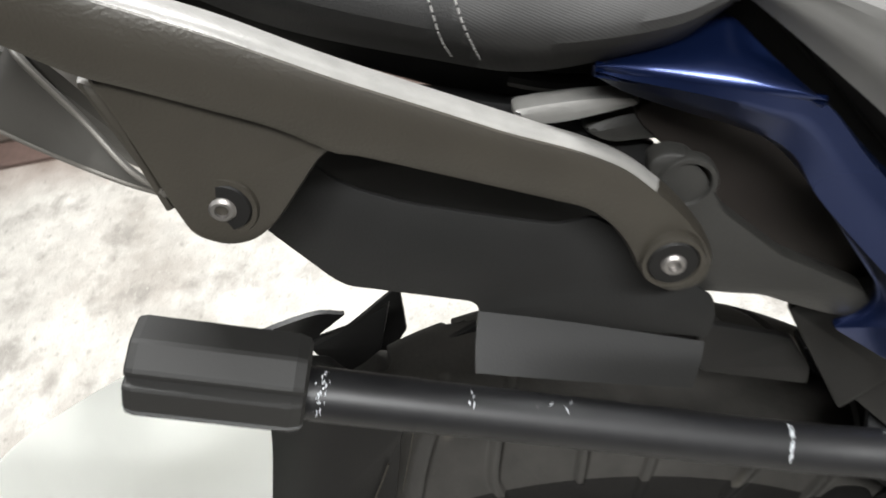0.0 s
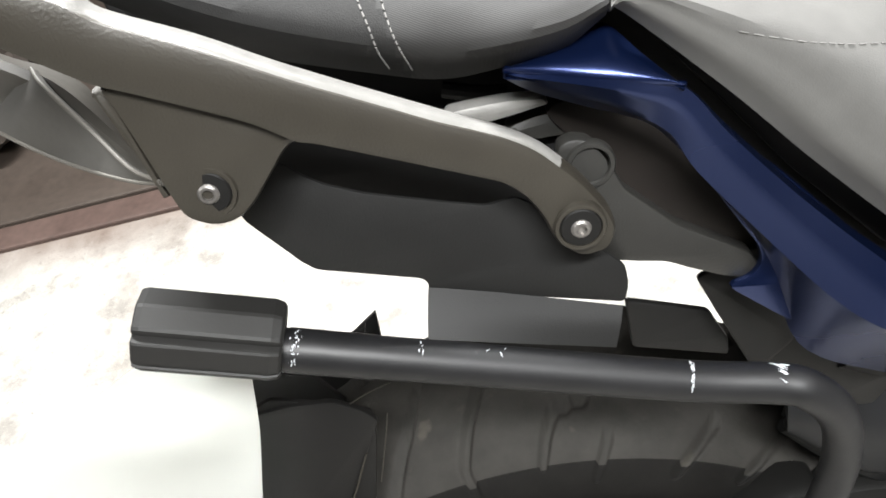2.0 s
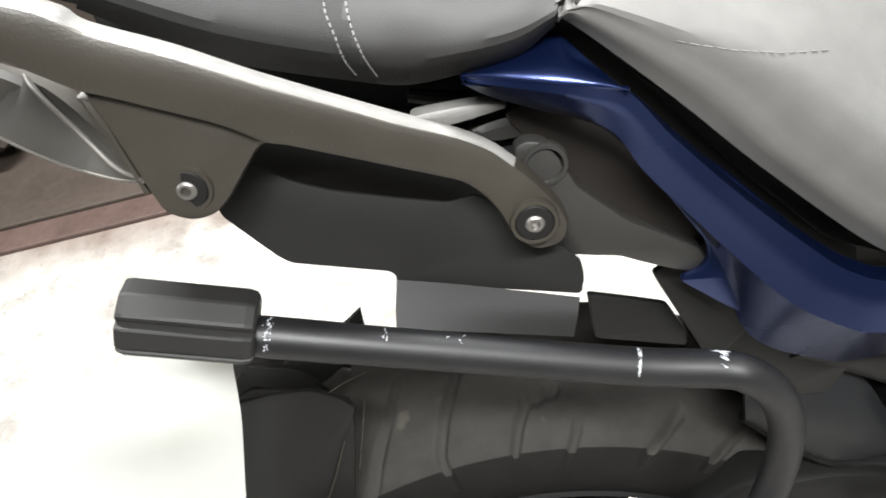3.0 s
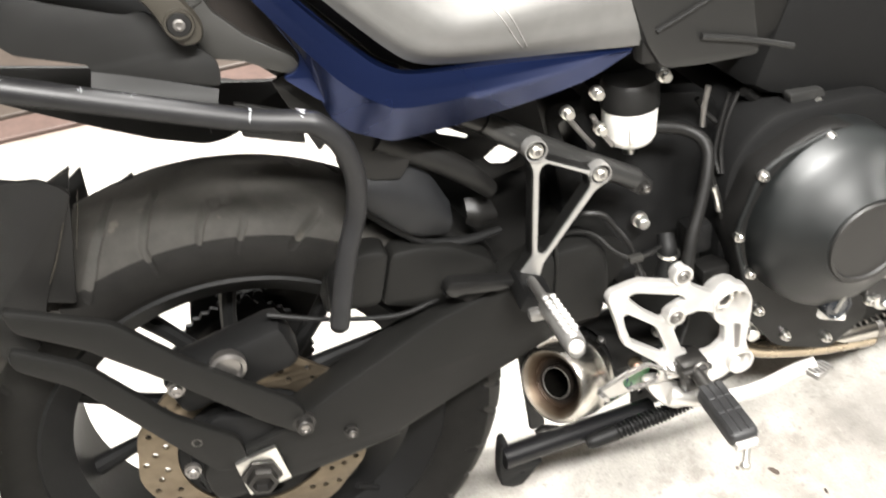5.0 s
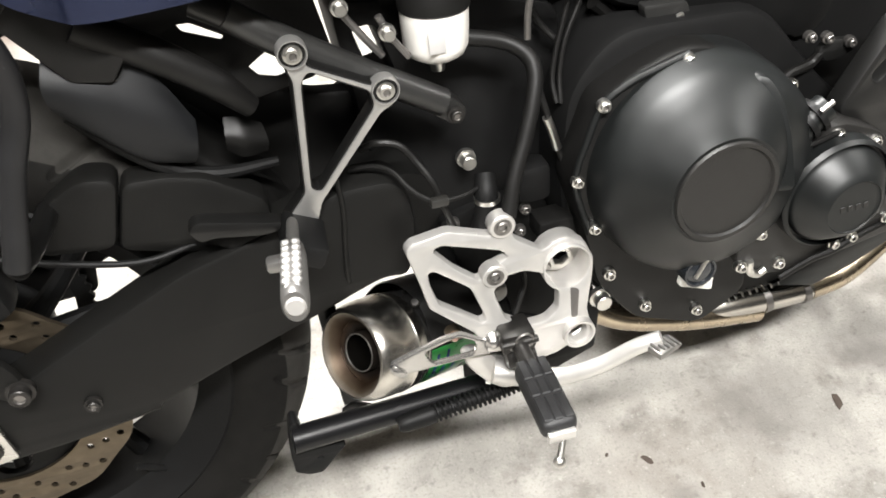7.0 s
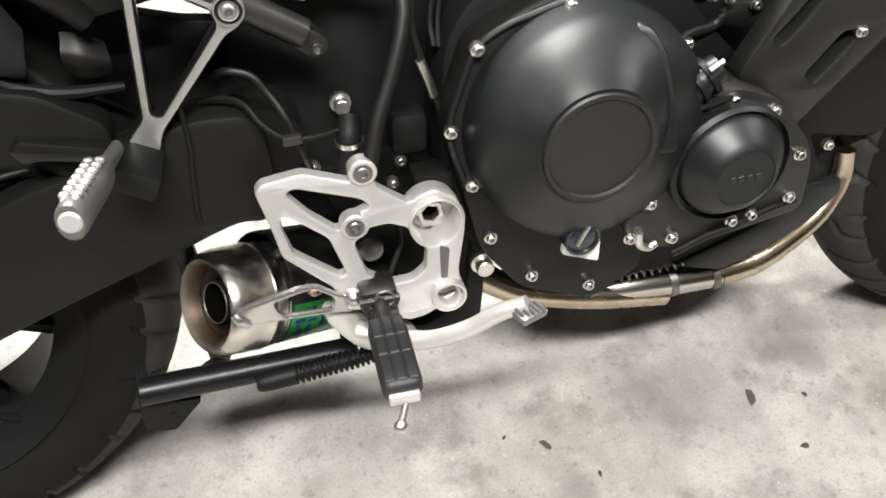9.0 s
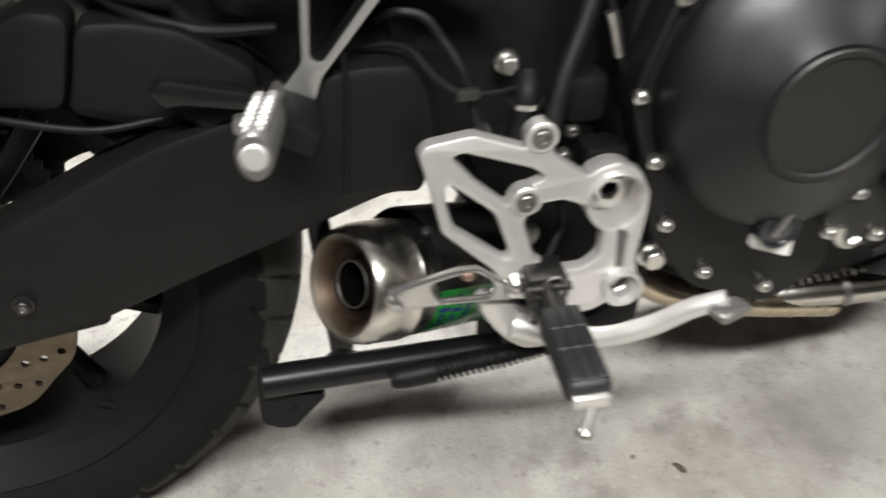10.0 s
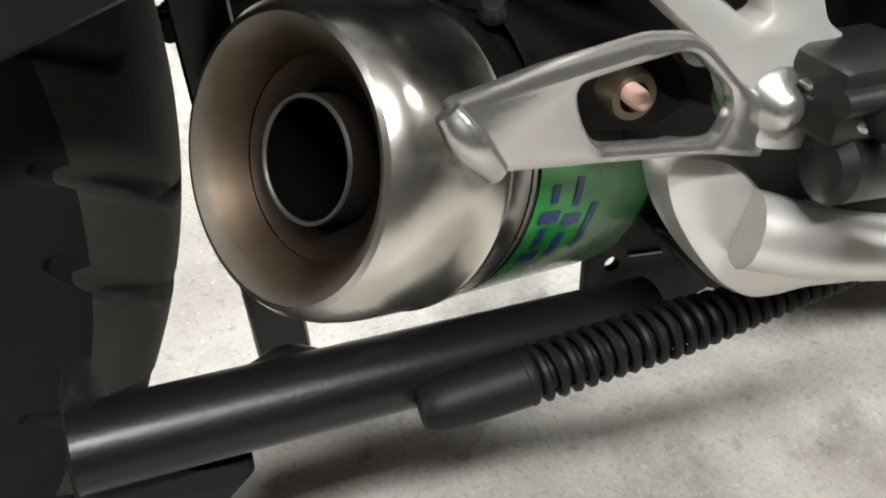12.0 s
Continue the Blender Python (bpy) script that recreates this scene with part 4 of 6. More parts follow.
ps = part("passenger_seat", skin(PS + far_half(PS), 5, 10, 0.006), SEAT, bike, "black stitched vinyl passenger seat")


ps.data.materials.append(SEATRIB)
sx, sz = zip(*[(-0.0001, 0.9334), (0.0045, 0.899)])
for face in ps.data.polygons:
    if face.center.x > sx[0] + (sx[1] - sx[0]) * (face.center.z - sz[0]) / (sz[1] - sz[0]):
        face.material_index = 1
part("seat_base", plate([(-0.2, 0.99), (-0.1, 0.935), (0.02, 0.89), (0.12, 0.86), (0.2, 0.78), (0.24, 0.75), (0.42, 0.73), (0.42, 0.76), (0.26, 0.79), (0.15, 0.9), (-0.1, 0.965), (-0.2, 1.01)], -0.1, 0.12, edge=0.004), PLASTIC, bike, "black seat base")


def on_surface(ob, p, lift=0.0004):
    """The point moved along y on to the near side of a mesh."""
    hit, place, normal, _ = ob.ray_cast(Vector((p[0], -1.0, p[2])), Vector((0, 1, 0)))
    return np.array(place) + np.array((0, -lift, 0)) if hit else np.array(p)


def stitches(points, parent, thread=0.0004):
    path = [on_surface(parent, p) for p in spline(points, 14)]
    bm = bmesh.new()
    for k in range(0, len(path) - 2, 3):
        tube([path[k], path[k + 2]], thread, 6, curved=False, bm=bm)
    return part("stitching", bm, STITCH, parent, "grey thread stitching")


for shift in (0, 30):
    stitches([(-0.0043, -0.148, 0.9335), (-0.0065, -0.15, 0.9265), (-0.0041, -0.148, 0.9153), (-0.0031, -0.141, 0.9031), (-0.002, -0.134, 0.8949)] if shift == 0 else [(0.0037, -0.148, 0.9323), (0.0026, -0.151, 0.9243), (0.004, -0.149, 0.9131), (0.0061, -0.143, 0.9019), (0.0072, -0.136, 0.8928)], ps)
RS = [[(0.0881, -0.143, 0.8978), (0.093, -0.144, 0.8968)] + [(0.1302, -0.15, 0.8553), (0.1646, -0.152, 0.8126), (0.2102, -0.155, 0.7612), (0.2331, -0.155, 0.7447), (0.2653, -0.155, 0.7373), (0.332, -0.15, 0.726), (0.44, -0.14, 0.708)], [(0.0899, -0.15, 0.9038), (0.1016, -0.153, 0.9008)] + [(0.149, -0.16, 0.8614), (0.1806, -0.163, 0.8205), (0.2184, -0.166, 0.7798), (0.2413, -0.168, 0.7643), (0.271, -0.168, 0.757), (0.334, -0.162, 0.749), (0.438, -0.145, 0.736)], [(0.1047, -0.138, 0.9103), (0.121, -0.14, 0.9062)] + [(0.1813, -0.145, 0.8716), (0.2137, -0.15, 0.8385), (0.2482, -0.152, 0.8045), (0.27, -0.152, 0.79), (0.295, -0.152, 0.784), (0.346, -0.148, 0.783), (0.44, -0.13, 0.779)], [(0.1539, 0, 0.9388), (0.1763, 0, 0.9371)] + [(0.239, 0, 0.9007), (0.286, 0, 0.87), (0.317, 0, 0.842), (0.341, 0, 0.829), (0.37, 0, 0.823), (0.42, 0, 0.823), (0.5, 0, 0.831)]]
rs = part("rider_seat", skin(RS + far_half(RS), 5, 5, 0.006), SEATR, bike, "grey vinyl rider seat")
stitches([(0.1321, -0.135, 0.8834), (0.1562, -0.135, 0.8735), (0.1745, -0.135, 0.8666), (0.1999, -0.135, 0.8569)], rs, 0.00025)
bpy.context.view_layer.update()
for line in ([(0.267, -0.15, 0.804), (0.286, -0.158, 0.792), (0.301, -0.168, 0.774), (0.315, -0.166, 0.749), (0.321, -0.16, 0.74)], [(0.29, -0.15, 0.8), (0.301, -0.158, 0.786), (0.311, -0.168, 0.77), (0.32, -0.166, 0.751), (0.325, -0.16, 0.74)]):
    part("seam", tube([on_surface(rs, p, 0.0) for p in spline(line, 6)], 0.0007, 6, curved=False), STITCH, rs, "pale seam")
part("seat_pan", plate([(0.08, 0.9156), (0.1266, 0.8501), (0.1597, 0.8013), (0.2026, 0.748), (0.2405, 0.7243), (0.338, 0.716), (0.436, 0.706), (0.432, 0.75), (0.296, 0.765), (0.2342, 0.7779), (0.1616, 0.851), (0.1271, 0.9128)], -0.13, -0.12, edge=0.002), PLASTIC, bike, "black seat pan")
part("seat_liner", plate([(0.0772, 0.8878), (0.0877, 0.9084), (0.1079, 0.9051), (0.1388, 0.8635), (0.167, 0.8215), (0.2213, 0.7534), (0.2251, 0.7029), (0.1901, 0.7451), (0.1548, 0.7893), (0.1198, 0.842), (0.0952, 0.8757)], -0.12, -0.11, edge=0.002), PLASTIC, bike, "black liner under the seat edge")

part("seat_joint", plate([(0.083, 0.8836), (0.0929, 0.9112), (0.1197, 0.9058), (0.1166, 0.8753)], -0.11, 0.1, edge=0.003, r=0.006), PLASTIC, bike, "black filler where the two seats meet")

# blue side panel: an upper facet and a side face that meet in a crease
UP = [(0.043, -0.136, 0.8826), (0.0514, -0.141, 0.8815), (0.0615, -0.145, 0.8795), (0.0814, -0.149, 0.8754), (0.096, -0.151, 0.8703), (0.1113, -0.152, 0.8643)] + [(0.1292, -0.148, 0.8386), (0.1555, -0.15, 0.8034), (0.1856, -0.1525, 0.7684), (0.2063, -0.1539, 0.7496), (0.2301, -0.1543, 0.7393), (0.306, -0.15, 0.73), (0.39, -0.142, 0.715), (0.435, -0.136, 0.706)]
MID = [(0.0435, -0.141, 0.8836), (0.0518, -0.146, 0.8826), (0.061, -0.15, 0.8815), (0.0801, -0.156, 0.8774), (0.0947, -0.158, 0.8724), (0.1108, -0.157, 0.8654)] + [(0.1271, -0.158, 0.8397), (0.1527, -0.163, 0.8056), (0.1812, -0.1664, 0.7717), (0.1995, -0.1687, 0.7539), (0.2249, -0.1692, 0.7426), (0.3, -0.163, 0.731), (0.382, -0.15, 0.716), (0.433, -0.138, 0.706)]
SIDE = [(0.0424, -0.141, 0.8826), (0.0495, -0.145, 0.8776), (0.0586, -0.149, 0.8725), (0.0763, -0.153, 0.8625), (0.0868, -0.154, 0.8535), (0.1018, -0.154, 0.8396)] + [(0.1118, -0.154, 0.8237), (0.1359, -0.16, 0.7905), (0.1653, -0.1681, 0.7501), (0.1896, -0.1725, 0.7286), (0.217, -0.1731, 0.7163), (0.292, -0.166, 0.711), (0.378, -0.15, 0.707), (0.432, -0.138, 0.704)]
LOW = [(0.0422, -0.14, 0.8796), (0.0479, -0.14, 0.8725), (0.0556, -0.14, 0.8654), (0.0729, -0.14, 0.8533), (0.0844, -0.14, 0.8463), (0.0996, -0.14, 0.8354)] + [(0.118, -0.14, 0.8117), (0.142, -0.14, 0.7656)] + [(0.1562, -0.143, 0.708), (0.1905, -0.1466, 0.6836), (0.2168, -0.1471, 0.6773), (0.291, -0.146, 0.68), (0.379, -0.142, 0.687), (0.432, -0.138, 0.703)]


def curl(k):
    """How far the rear end of the side face is drawn up and curls under."""
    return max(0.0, min(1.0, (6.5 - k) / 2.0))


SIDE = [tuple(np.array(q) + (np.array(p) - q) * 0.3 * curl(k) + np.array((0, 0.0046, -0.0018)) * curl(k)) for k, (p, q) in enumerate(zip(MID, SIDE))]
LOW = [tuple(np.array(q) + (np.array(p) - q) * 0.3 * curl(k) + np.array((0, 0.007, -0.0027)) * curl(k)) for k, (p, q) in enumerate(zip(MID, LOW))]
BULGE = [tuple(np.array(p) * 0.6 + np.array(q) * 0.4 + (0, -0.001 - 0.0016 * curl(k), 0.0006 * curl(k))) for k, (p, q) in enumerate(zip(MID, SIDE))]
blue = part("side_panel", skin([UP, MID, BULGE, SIDE, LOW], 4, 6, 0.003, crease=True), BLUE, bike, "metallic blue side panel")
FA, FB, FC = (np.array(p) for p in [(0.0425, -0.141, 0.8846), (0.0863, -0.1311, 0.8903), (0.1108, -0.157, 0.8654)])
crease_rail = [np.array(p) + (0, -0.0005, 0) for p in MID[:6]]
top_rail = [FA + (FB - FA) * k for k in (0, 0.333, 0.666)] + [FB, FB + 0.5 * (FC - FB), FC]
part("panel_facet", skin([crease_rail] + [[c + (t - c) * w + np.array((0, -1, 1)) * lift for c, t in zip(crease_rail, top_rail)] for w, lift in ((0.05, 0.0008), (0.14, 0.0016), (0.28, 0.002), (0.48, 0.0017), (0.74, 0.0008))] + [top_rail], 3, 6, 0.002), BLUE, blue, "bright upper facet of the blue panel")
part("panel_hook", plate([(0.1149, 0.8211), (0.1311, 0.7888), (0.1387, 0.7743), (0.1398, 0.7644), (0.135, 0.7575), (0.1224, 0.755), (0.1466, 0.7303), (0.1734, 0.7083), (0.1958, 0.687), (0.1997, 0.7362), (0.1785, 0.7743), (0.1495, 0.8117), (0.1312, 0.8305)], -0.146, -0.141, edge=0.0015, r=0.006), BLUE, blue)
part("tail_lower", plate([(0.0799, 0.7276), (0.101, 0.7185), (0.123, 0.7085), (0.1321, 0.6861), (0.1313, 0.6747), (0.0796, 0.6948)], -0.105, -0.1, edge=0.0012, r=0.003), PLASTIC, bike, "black lower tail panel")
part("tail_lower", plate([(0.1148, 0.7438), (0.1225, 0.7216), (0.1405, 0.6722), (0.162, 0.69), (0.158, 0.752), (0.145, 0.756)], -0.121, -0.116, edge=0.0012, r=0.003), PLASTIC, bike, "black tail panel under the blue one")
part("tail_side", plate([(0.122, 0.745), (0.144, 0.729), (0.194, 0.68), (0.227, 0.644), (0.209, 0.62), (0.181, 0.626), (0.146, 0.674), (0.131, 0.713)], -0.112, -0.1, edge=0.002), PLASTIC, bike, "black inner tail side")
part("far_guard_plate", plate([(-0.21, 0.711), (-0.222, 0.683), (-0.152, 0.64), (-0.086, 0.602), (-0.035, 0.575), (0.025, 0.551), (0.054, 0.552), (0.076, 0.56), (0.106, 0.571), (0.122, 0.609), (-0.05, 0.673)], 0.22, 0.228, edge=0.002, r=0.01), PLASTIC, bike, "black guard plate on the far side")
part("tail_far", plate([(0.039, 0.64), (0.15, 0.616), (0.137, 0.54), (0.12, 0.546), (0.09, 0.562), (0.056, 0.574), (0.036, 0.571)], 0.2, 0.21, edge=0.002), PLASTIC, bike, "black far tail panel")
part("recess_panel", plate([(0.0546, 0.8529), (0.078, 0.856), (0.105, 0.845), (0.128, 0.815), (0.152, 0.788), (0.1505, 0.7503), (0.1482, 0.7403), (0.1307, 0.7349), (0.1026, 0.7634), (0.08, 0.8145)], -0.117, -0.107, edge=0.002, r=0.01), RECESS, bike, "dark brown-black recess behind the panel")
fc = part("frame_cover", plate([(0.401, 0.81), (0.475, 0.841), (0.533, 0.808), (0.559, 0.674), (0.498, 0.677), (0.457, 0.683), (0.441, 0.709), (0.423, 0.761)], -0.15, -0.13, edge=0.006, r=0.01), FRAMEC, bike, "dark grey frame side cover")
part("ridge", tube([(0.493, -0.152, 0.708), (0.539, -0.152, 0.695), (0.59, -0.152, 0.677)], 0.003, 8), FRAMEC, fc)
part("cover_joint", tube([(0.449, -0.151, 0.722), (0.493, -0.151, 0.738), (0.542, -0.151, 0.759)], 0.0025, 8), PLASTIC, fc)
part("cover_clip", rbox((0.448, -0.135, 0.714), (0.02, 0.02, 0.05), 0.005), PLASTIC, fc)

# passenger footrest: a V-shaped bracket
VFACE = mat("dull_machined_aluminium", (0.4, 0.394, 0.382), 0.42, 0.8, vary=0.12, bump=0.1)
VB = -0.124
VOUT = [(0.3287, 0.6216), (0.3321, 0.6276), (0.3391, 0.6292), (0.345, 0.6251), (0.3462, 0.6181), (0.3475, 0.6126), (0.3916, 0.5881), (0.3999, 0.5884), (0.4082, 0.5859), (0.4121, 0.5778), (0.4107, 0.5698), (0.4055, 0.5656), (0.3979, 0.5625), (0.3386, 0.4929), (0.3261, 0.4567), (0.3023, 0.481), (0.3243, 0.5057), (0.3323, 0.603), (0.3294, 0.6115)]
VHOLE = [(0.3407, 0.5997), (0.3463, 0.6068), (0.3888, 0.5824), (0.3908, 0.5695), (0.3382, 0.5053), (0.3327, 0.509)]
bk = part("passenger_bracket", plate(VOUT, VB - 0.0045, VB + 0.012, [VHOLE], edge=0.002, r=0.004), SATIN, bike, "black V-shaped passenger footrest bracket with a machined silver face")
part("machined_face", plate([tuple(p) for p in shrink(fillet(VOUT, 0.004), 0.0016)], VB - 0.0062, VB - 0.004, [[tuple(p) for p in shrink(fillet(VHOLE, 0.004), -0.0016)]], edge=0.0004, r=0.0005, n=1), VFACE, bk, "machined silver face")
for p in [(0.337, -0.131, 0.624), (0.402, -0.131, 0.581)]:
    part("boss_rim", lathe([(0.0099, 0.0), (0.0103, 0.0022), (0.0111, 0.0022), (0.0117, 0.0), (0.0117, -0.01), (0.0099, -0.01), (0.0099, 0.0)], p, segs=32), VFACE, bk, "bright machined rim")
    part("recess", lathe([(0, -0.0005), (0.0099, -0.0005), (0.0099, -0.01), (0, -0.01)], p, segs=28), PLASTIC, bk, "black recessed boss")
    bolt(p, 0.0055, STEEL, bk, head=0.005)
hinge = part("peg_hinge", rbox((0.315, -0.15, 0.476), (0.036, 0.05, 0.02), 0.004, (0, 28, -4)), DARK, bk)
pp0, pp1 = Vector((0.3065, -0.2, 0.513)), Vector((0.2965, -0.315, 0.5375))
pd = (pp1 - pp0).normalized()
side = pd.cross(Vector((0, 0, 1))).normalized()
top = side.cross(pd)
pegm_bm = tube([pp0 - pd * 0.03, pp0 + pd * 0.02, pp0 + pd * 0.024, pp0 + pd * 0.034, pp0 + pd * 0.1, pp0 + pd * 0.107, pp0 + pd * 0.1095], [0.006, 0.007, 0.0115, 0.0125, 0.0125, 0.012, 0.0105], 18, curved=False)
for v in pegm_bm.verts:
    v.co -= side * (0.26 * (v.co - pp0).dot(side))
pegm = part("passenger_peg", pegm_bm, DULLALU, bk, "aluminium passenger footpeg with a knurled top")
TURN = (math.degrees(math.atan2(pd.z, math.hypot(pd.x, pd.y))), 0, math.degrees(math.atan2(-pd.x, pd.y)))
part("tread_strip", rbox(pp0 + pd * 0.066 + top * 0.0098, (0.0105, 0.074, 0.0042), 0.0012, (-TURN[0], 0, TURN[2] + 180), segs=1), VFACE, pegm, "bright worn tread strip")
for k in range(7):
    for off in (-0.0036, 0.0036):
        part("tooth", rbox(pp0 + pd * (0.034 + 0.0103 * k) + top * 0.0118 + side * off, (0.0064, 0.0054, 0.0044), 0.0014, (-TURN[0], 0, TURN[2] + 180 + 8 * (1 if off > 0 else -1)), segs=1), VFACE, pegm)
part("end_pad", tube([pp0 + pd * 0.1095, pp0 + pd * 0.1112], [0.0068, 0.0055], 18, curved=False), ALU, pegm, "bright rounded end")
part("peg_tab", rbox(pp0 + pd * 0.03 + side * 0.013 - top * 0.004, (0.014, 0.012, 0.01), 0.003, (0, 0, TURN[2])), DULLALU, pegm)
part("peg_spring_bar", plate([(0.228, 0.498), (0.237, 0.506), (0.303, 0.488), (0.304, 0.481), (0.286, 0.479), (0.247, 0.487), (0.236, 0.485)], -0.138, -0.12, edge=0.003, r=0.006), SATIN, bk)
part("lower_lug", plate([(0.23, 0.478), (0.301, 0.469), (0.315, 0.458), (0.305, 0.434), (0.261, 0.456)], -0.118, -0.1, edge=0.003), DARK, bk)

# rider footrest plate
K, Z0, Y0 = 0.2, 0.4, -0.158


def tilt(x, z):
    return K * (z - Z0)


OUT = [(0.3958, 0.4412), (0.4016, 0.4477), (0.4352, 0.4517), (0.4726, 0.4384), (0.4772, 0.4471), (0.4849, 0.4502), (0.4926, 0.4452), (0.4933, 0.4304), (0.518, 0.4128), (0.5264, 0.4168), (0.5424, 0.4201), (0.5588, 0.4116), (0.5665, 0.3937), (0.5646, 0.3775), (0.5566, 0.3429), (0.5589, 0.3305), (0.5579, 0.314), (0.5461, 0.3073), (0.5345, 0.3097), (0.5239, 0.3051), (0.5084, 0.3031), (0.4954, 0.3097), (0.4879, 0.3251), (0.4702, 0.3215), (0.4558, 0.3244), (0.4508, 0.3352), (0.4466, 0.3477), (0.4092, 0.3822), (0.4036, 0.4104)]
H1 = [(0.4192, 0.4365), (0.4277, 0.4394), (0.479, 0.4221), (0.4866, 0.415), (0.4657, 0.4076), (0.4576, 0.3981), (0.4369, 0.4154)]
H2 = [(0.4127, 0.4166), (0.4181, 0.4171), (0.4486, 0.3927), (0.4595, 0.359), (0.4544, 0.3568), (0.4187, 0.384), (0.4129, 0.4064)]
HB = [(0.4691, 0.3841), (0.4826, 0.3958), (0.4998, 0.3969), (0.516, 0.3901), (0.5214, 0.3799), (0.5303, 0.368), (0.5279, 0.3504), (0.5153, 0.3421), (0.4955, 0.3421), (0.4772, 0.3546)]
HD = circle(0.5402, 0.3912, 0.0212, 16)
HE = [(0.536, 0.3239), (0.5395, 0.3309), (0.5467, 0.3322), (0.5536, 0.3276), (0.5552, 0.3201), (0.5517, 0.313), (0.5448, 0.311), (0.5385, 0.3156)]
plate_rs = part("footrest_plate", plate(OUT, Y0 - 0.005, Y0 + 0.008, [H1, H2, HB, HD, HE], edge=0.0026, r=0.004, lean=tilt), ALU, bike, "silver machined rider footrest plate")
# Raised inlay of duller steel; the slot's shade is put into its colour.
part("slot", plate([(0.5413, 0.3702), (0.55, 0.3665), (0.5461, 0.3384), (0.5401, 0.3384)], Y0 - 0.0056, Y0 - 0.003, edge=0.0005, r=0.003, lean=tilt), STEELDARK, plate_rs, "shaded milled slot")


def cup(c, r, depth, parent, material=ALU):
    x, z = c
    part("cup", lathe([(r - 0.0006, 0.0), (r, -0.0012), (r + 0.0012, -0.0012), (r + 0.002, 0.0), (r + 0.002, depth), (0, depth), (0, depth - 0.004), (r - 0.0006, depth - 0.006), (r - 0.0006, 0.0)], (x, Y0 - 0.005 + tilt(x, z), z), (0, 1, 0), 36), material, parent)


cup((0.5402, 0.3912), 0.0218, 0.03, plate_rs)
nx, ny, nz = (0.538, -0.152, 0.394)
part("pivot_nut", lathe([(0.0075, 0.0), (0.0135, 0.0), (0.0135, 0.012), (0.012, 0.014), (0.0085, 0.014), (0.0075, 0.012), (0.0075, 0)], (nx, ny + 0.012, nz), segs=6), STEEL, plate_rs)
# Black disc stands in for the shaded bore of the nut.
part("pivot_bore", lathe([(0, 0.002), (0.0078, 0.002), (0.0078, 0.006), (0, 0.006)], (nx, ny + 0.012, nz), segs=20), BLACKHOLE, plate_rs)
x9, z9 = 0.5456, 0.322
part("lower_cup", lathe([(0.0125, 0.0), (0.0135, 0.004), (0.0155, 0.004), (0.016, 0.0), (0.016, -0.025), (0, -0.025), (0, -0.02), (0.0125, -0.018), (0.0125, 0)], (x9, Y0 - 0.006 + tilt(x9, z9), z9), segs=32), ALU, plate_rs)
for p in [(0.483, -0.157, 0.446), (0.471, -0.166, 0.401)]:
    part("boss", lathe([(0, 0.001), (0.0108, 0.001), (0.0118, 0), (0.0118, -0.012), (0, -0.012)], p, segs=28), ALU, plate_rs)
    bolt(p, 0.0062, STEELDARK, plate_rs, head=0.003)

part("bearing_disc", lathe([(0, 0.004), (0.008, 0.004), (0.0115, 0.002), (0.0125, -0.003), (0, -0.003)], (0.491, -0.1, 0.326), segs=24), DULLALU, bike, "dull silver disc behind the plate")
part("inner_hose", tube([(0.516, -0.11, 0.36), (0.518, -0.11, 0.338), (0.511, -0.115, 0.323), (0.503, -0.12, 0.309)], 0.003, 8), PLASTIC, bike)

# heel lever with its slot
def heel(x, z):
    """How far the lever leans in towards its pivot."""
    return 0.25 * (x - 0.365)


lev = part("heel_lever", plate([(0.3622, 0.3624), (0.3703, 0.3628), (0.388, 0.3643), (0.4166, 0.3646), (0.4295, 0.3617), (0.4344, 0.3588), (0.4484, 0.3452), (0.458, 0.339), (0.4619, 0.3196), (0.4411, 0.3271), (0.4017, 0.3371), (0.3754, 0.3434), (0.372, 0.3455)], -0.2, -0.193, [[(0.395, 0.3585), (0.4072, 0.3588), (0.4258, 0.3587), (0.4311, 0.3564), (0.4435, 0.345), (0.446, 0.339), (0.4422, 0.3309), (0.4029, 0.3408), (0.3979, 0.348)]], edge=0.0022, r=0.004, lean=heel), LEVER, plate_rs, "silver heel lever with a slot")
part("lever_tip", tube([(0.3632, -0.2, 0.3615), (0.367, -0.2015, 0.355), (0.3735, -0.1995, 0.3462)], [0.003, 0.0042, 0.003], 14), LEVER, lev)
part("lever_hub", lathe([(0, 0.0085), (0.0028, 0.0082), (0.0052, 0.0065), (0.0068, 0.0035), (0.0095, 0.0015), (0.0112, -0.0015), (0.0112, -0.012), (0, -0.012)], (0.4625, -0.174, 0.3355), segs=32), LEVER, lev, "domed lever pivot")
part("pink_bolt", lathe([(0, 0.0048), (0.0012, 0.0045), (0.0024, 0.0034), (0.003, 0.0012), (0.0031, -0.002), (0.0028, -0.01), (0, -0.01)], (0.4303, -0.159, 0.3363), segs=20), COPPER, bike, "copper-coloured bolt end")
part("bolt_collar", lathe([(0.0045, 0.001), (0.0068, 0.001), (0.0078, -0.002), (0.0078, -0.008), (0.0045, -0.008), (0.0045, 0.001)], (0.4318, -0.154, 0.3345), segs=24), DISC, bike)

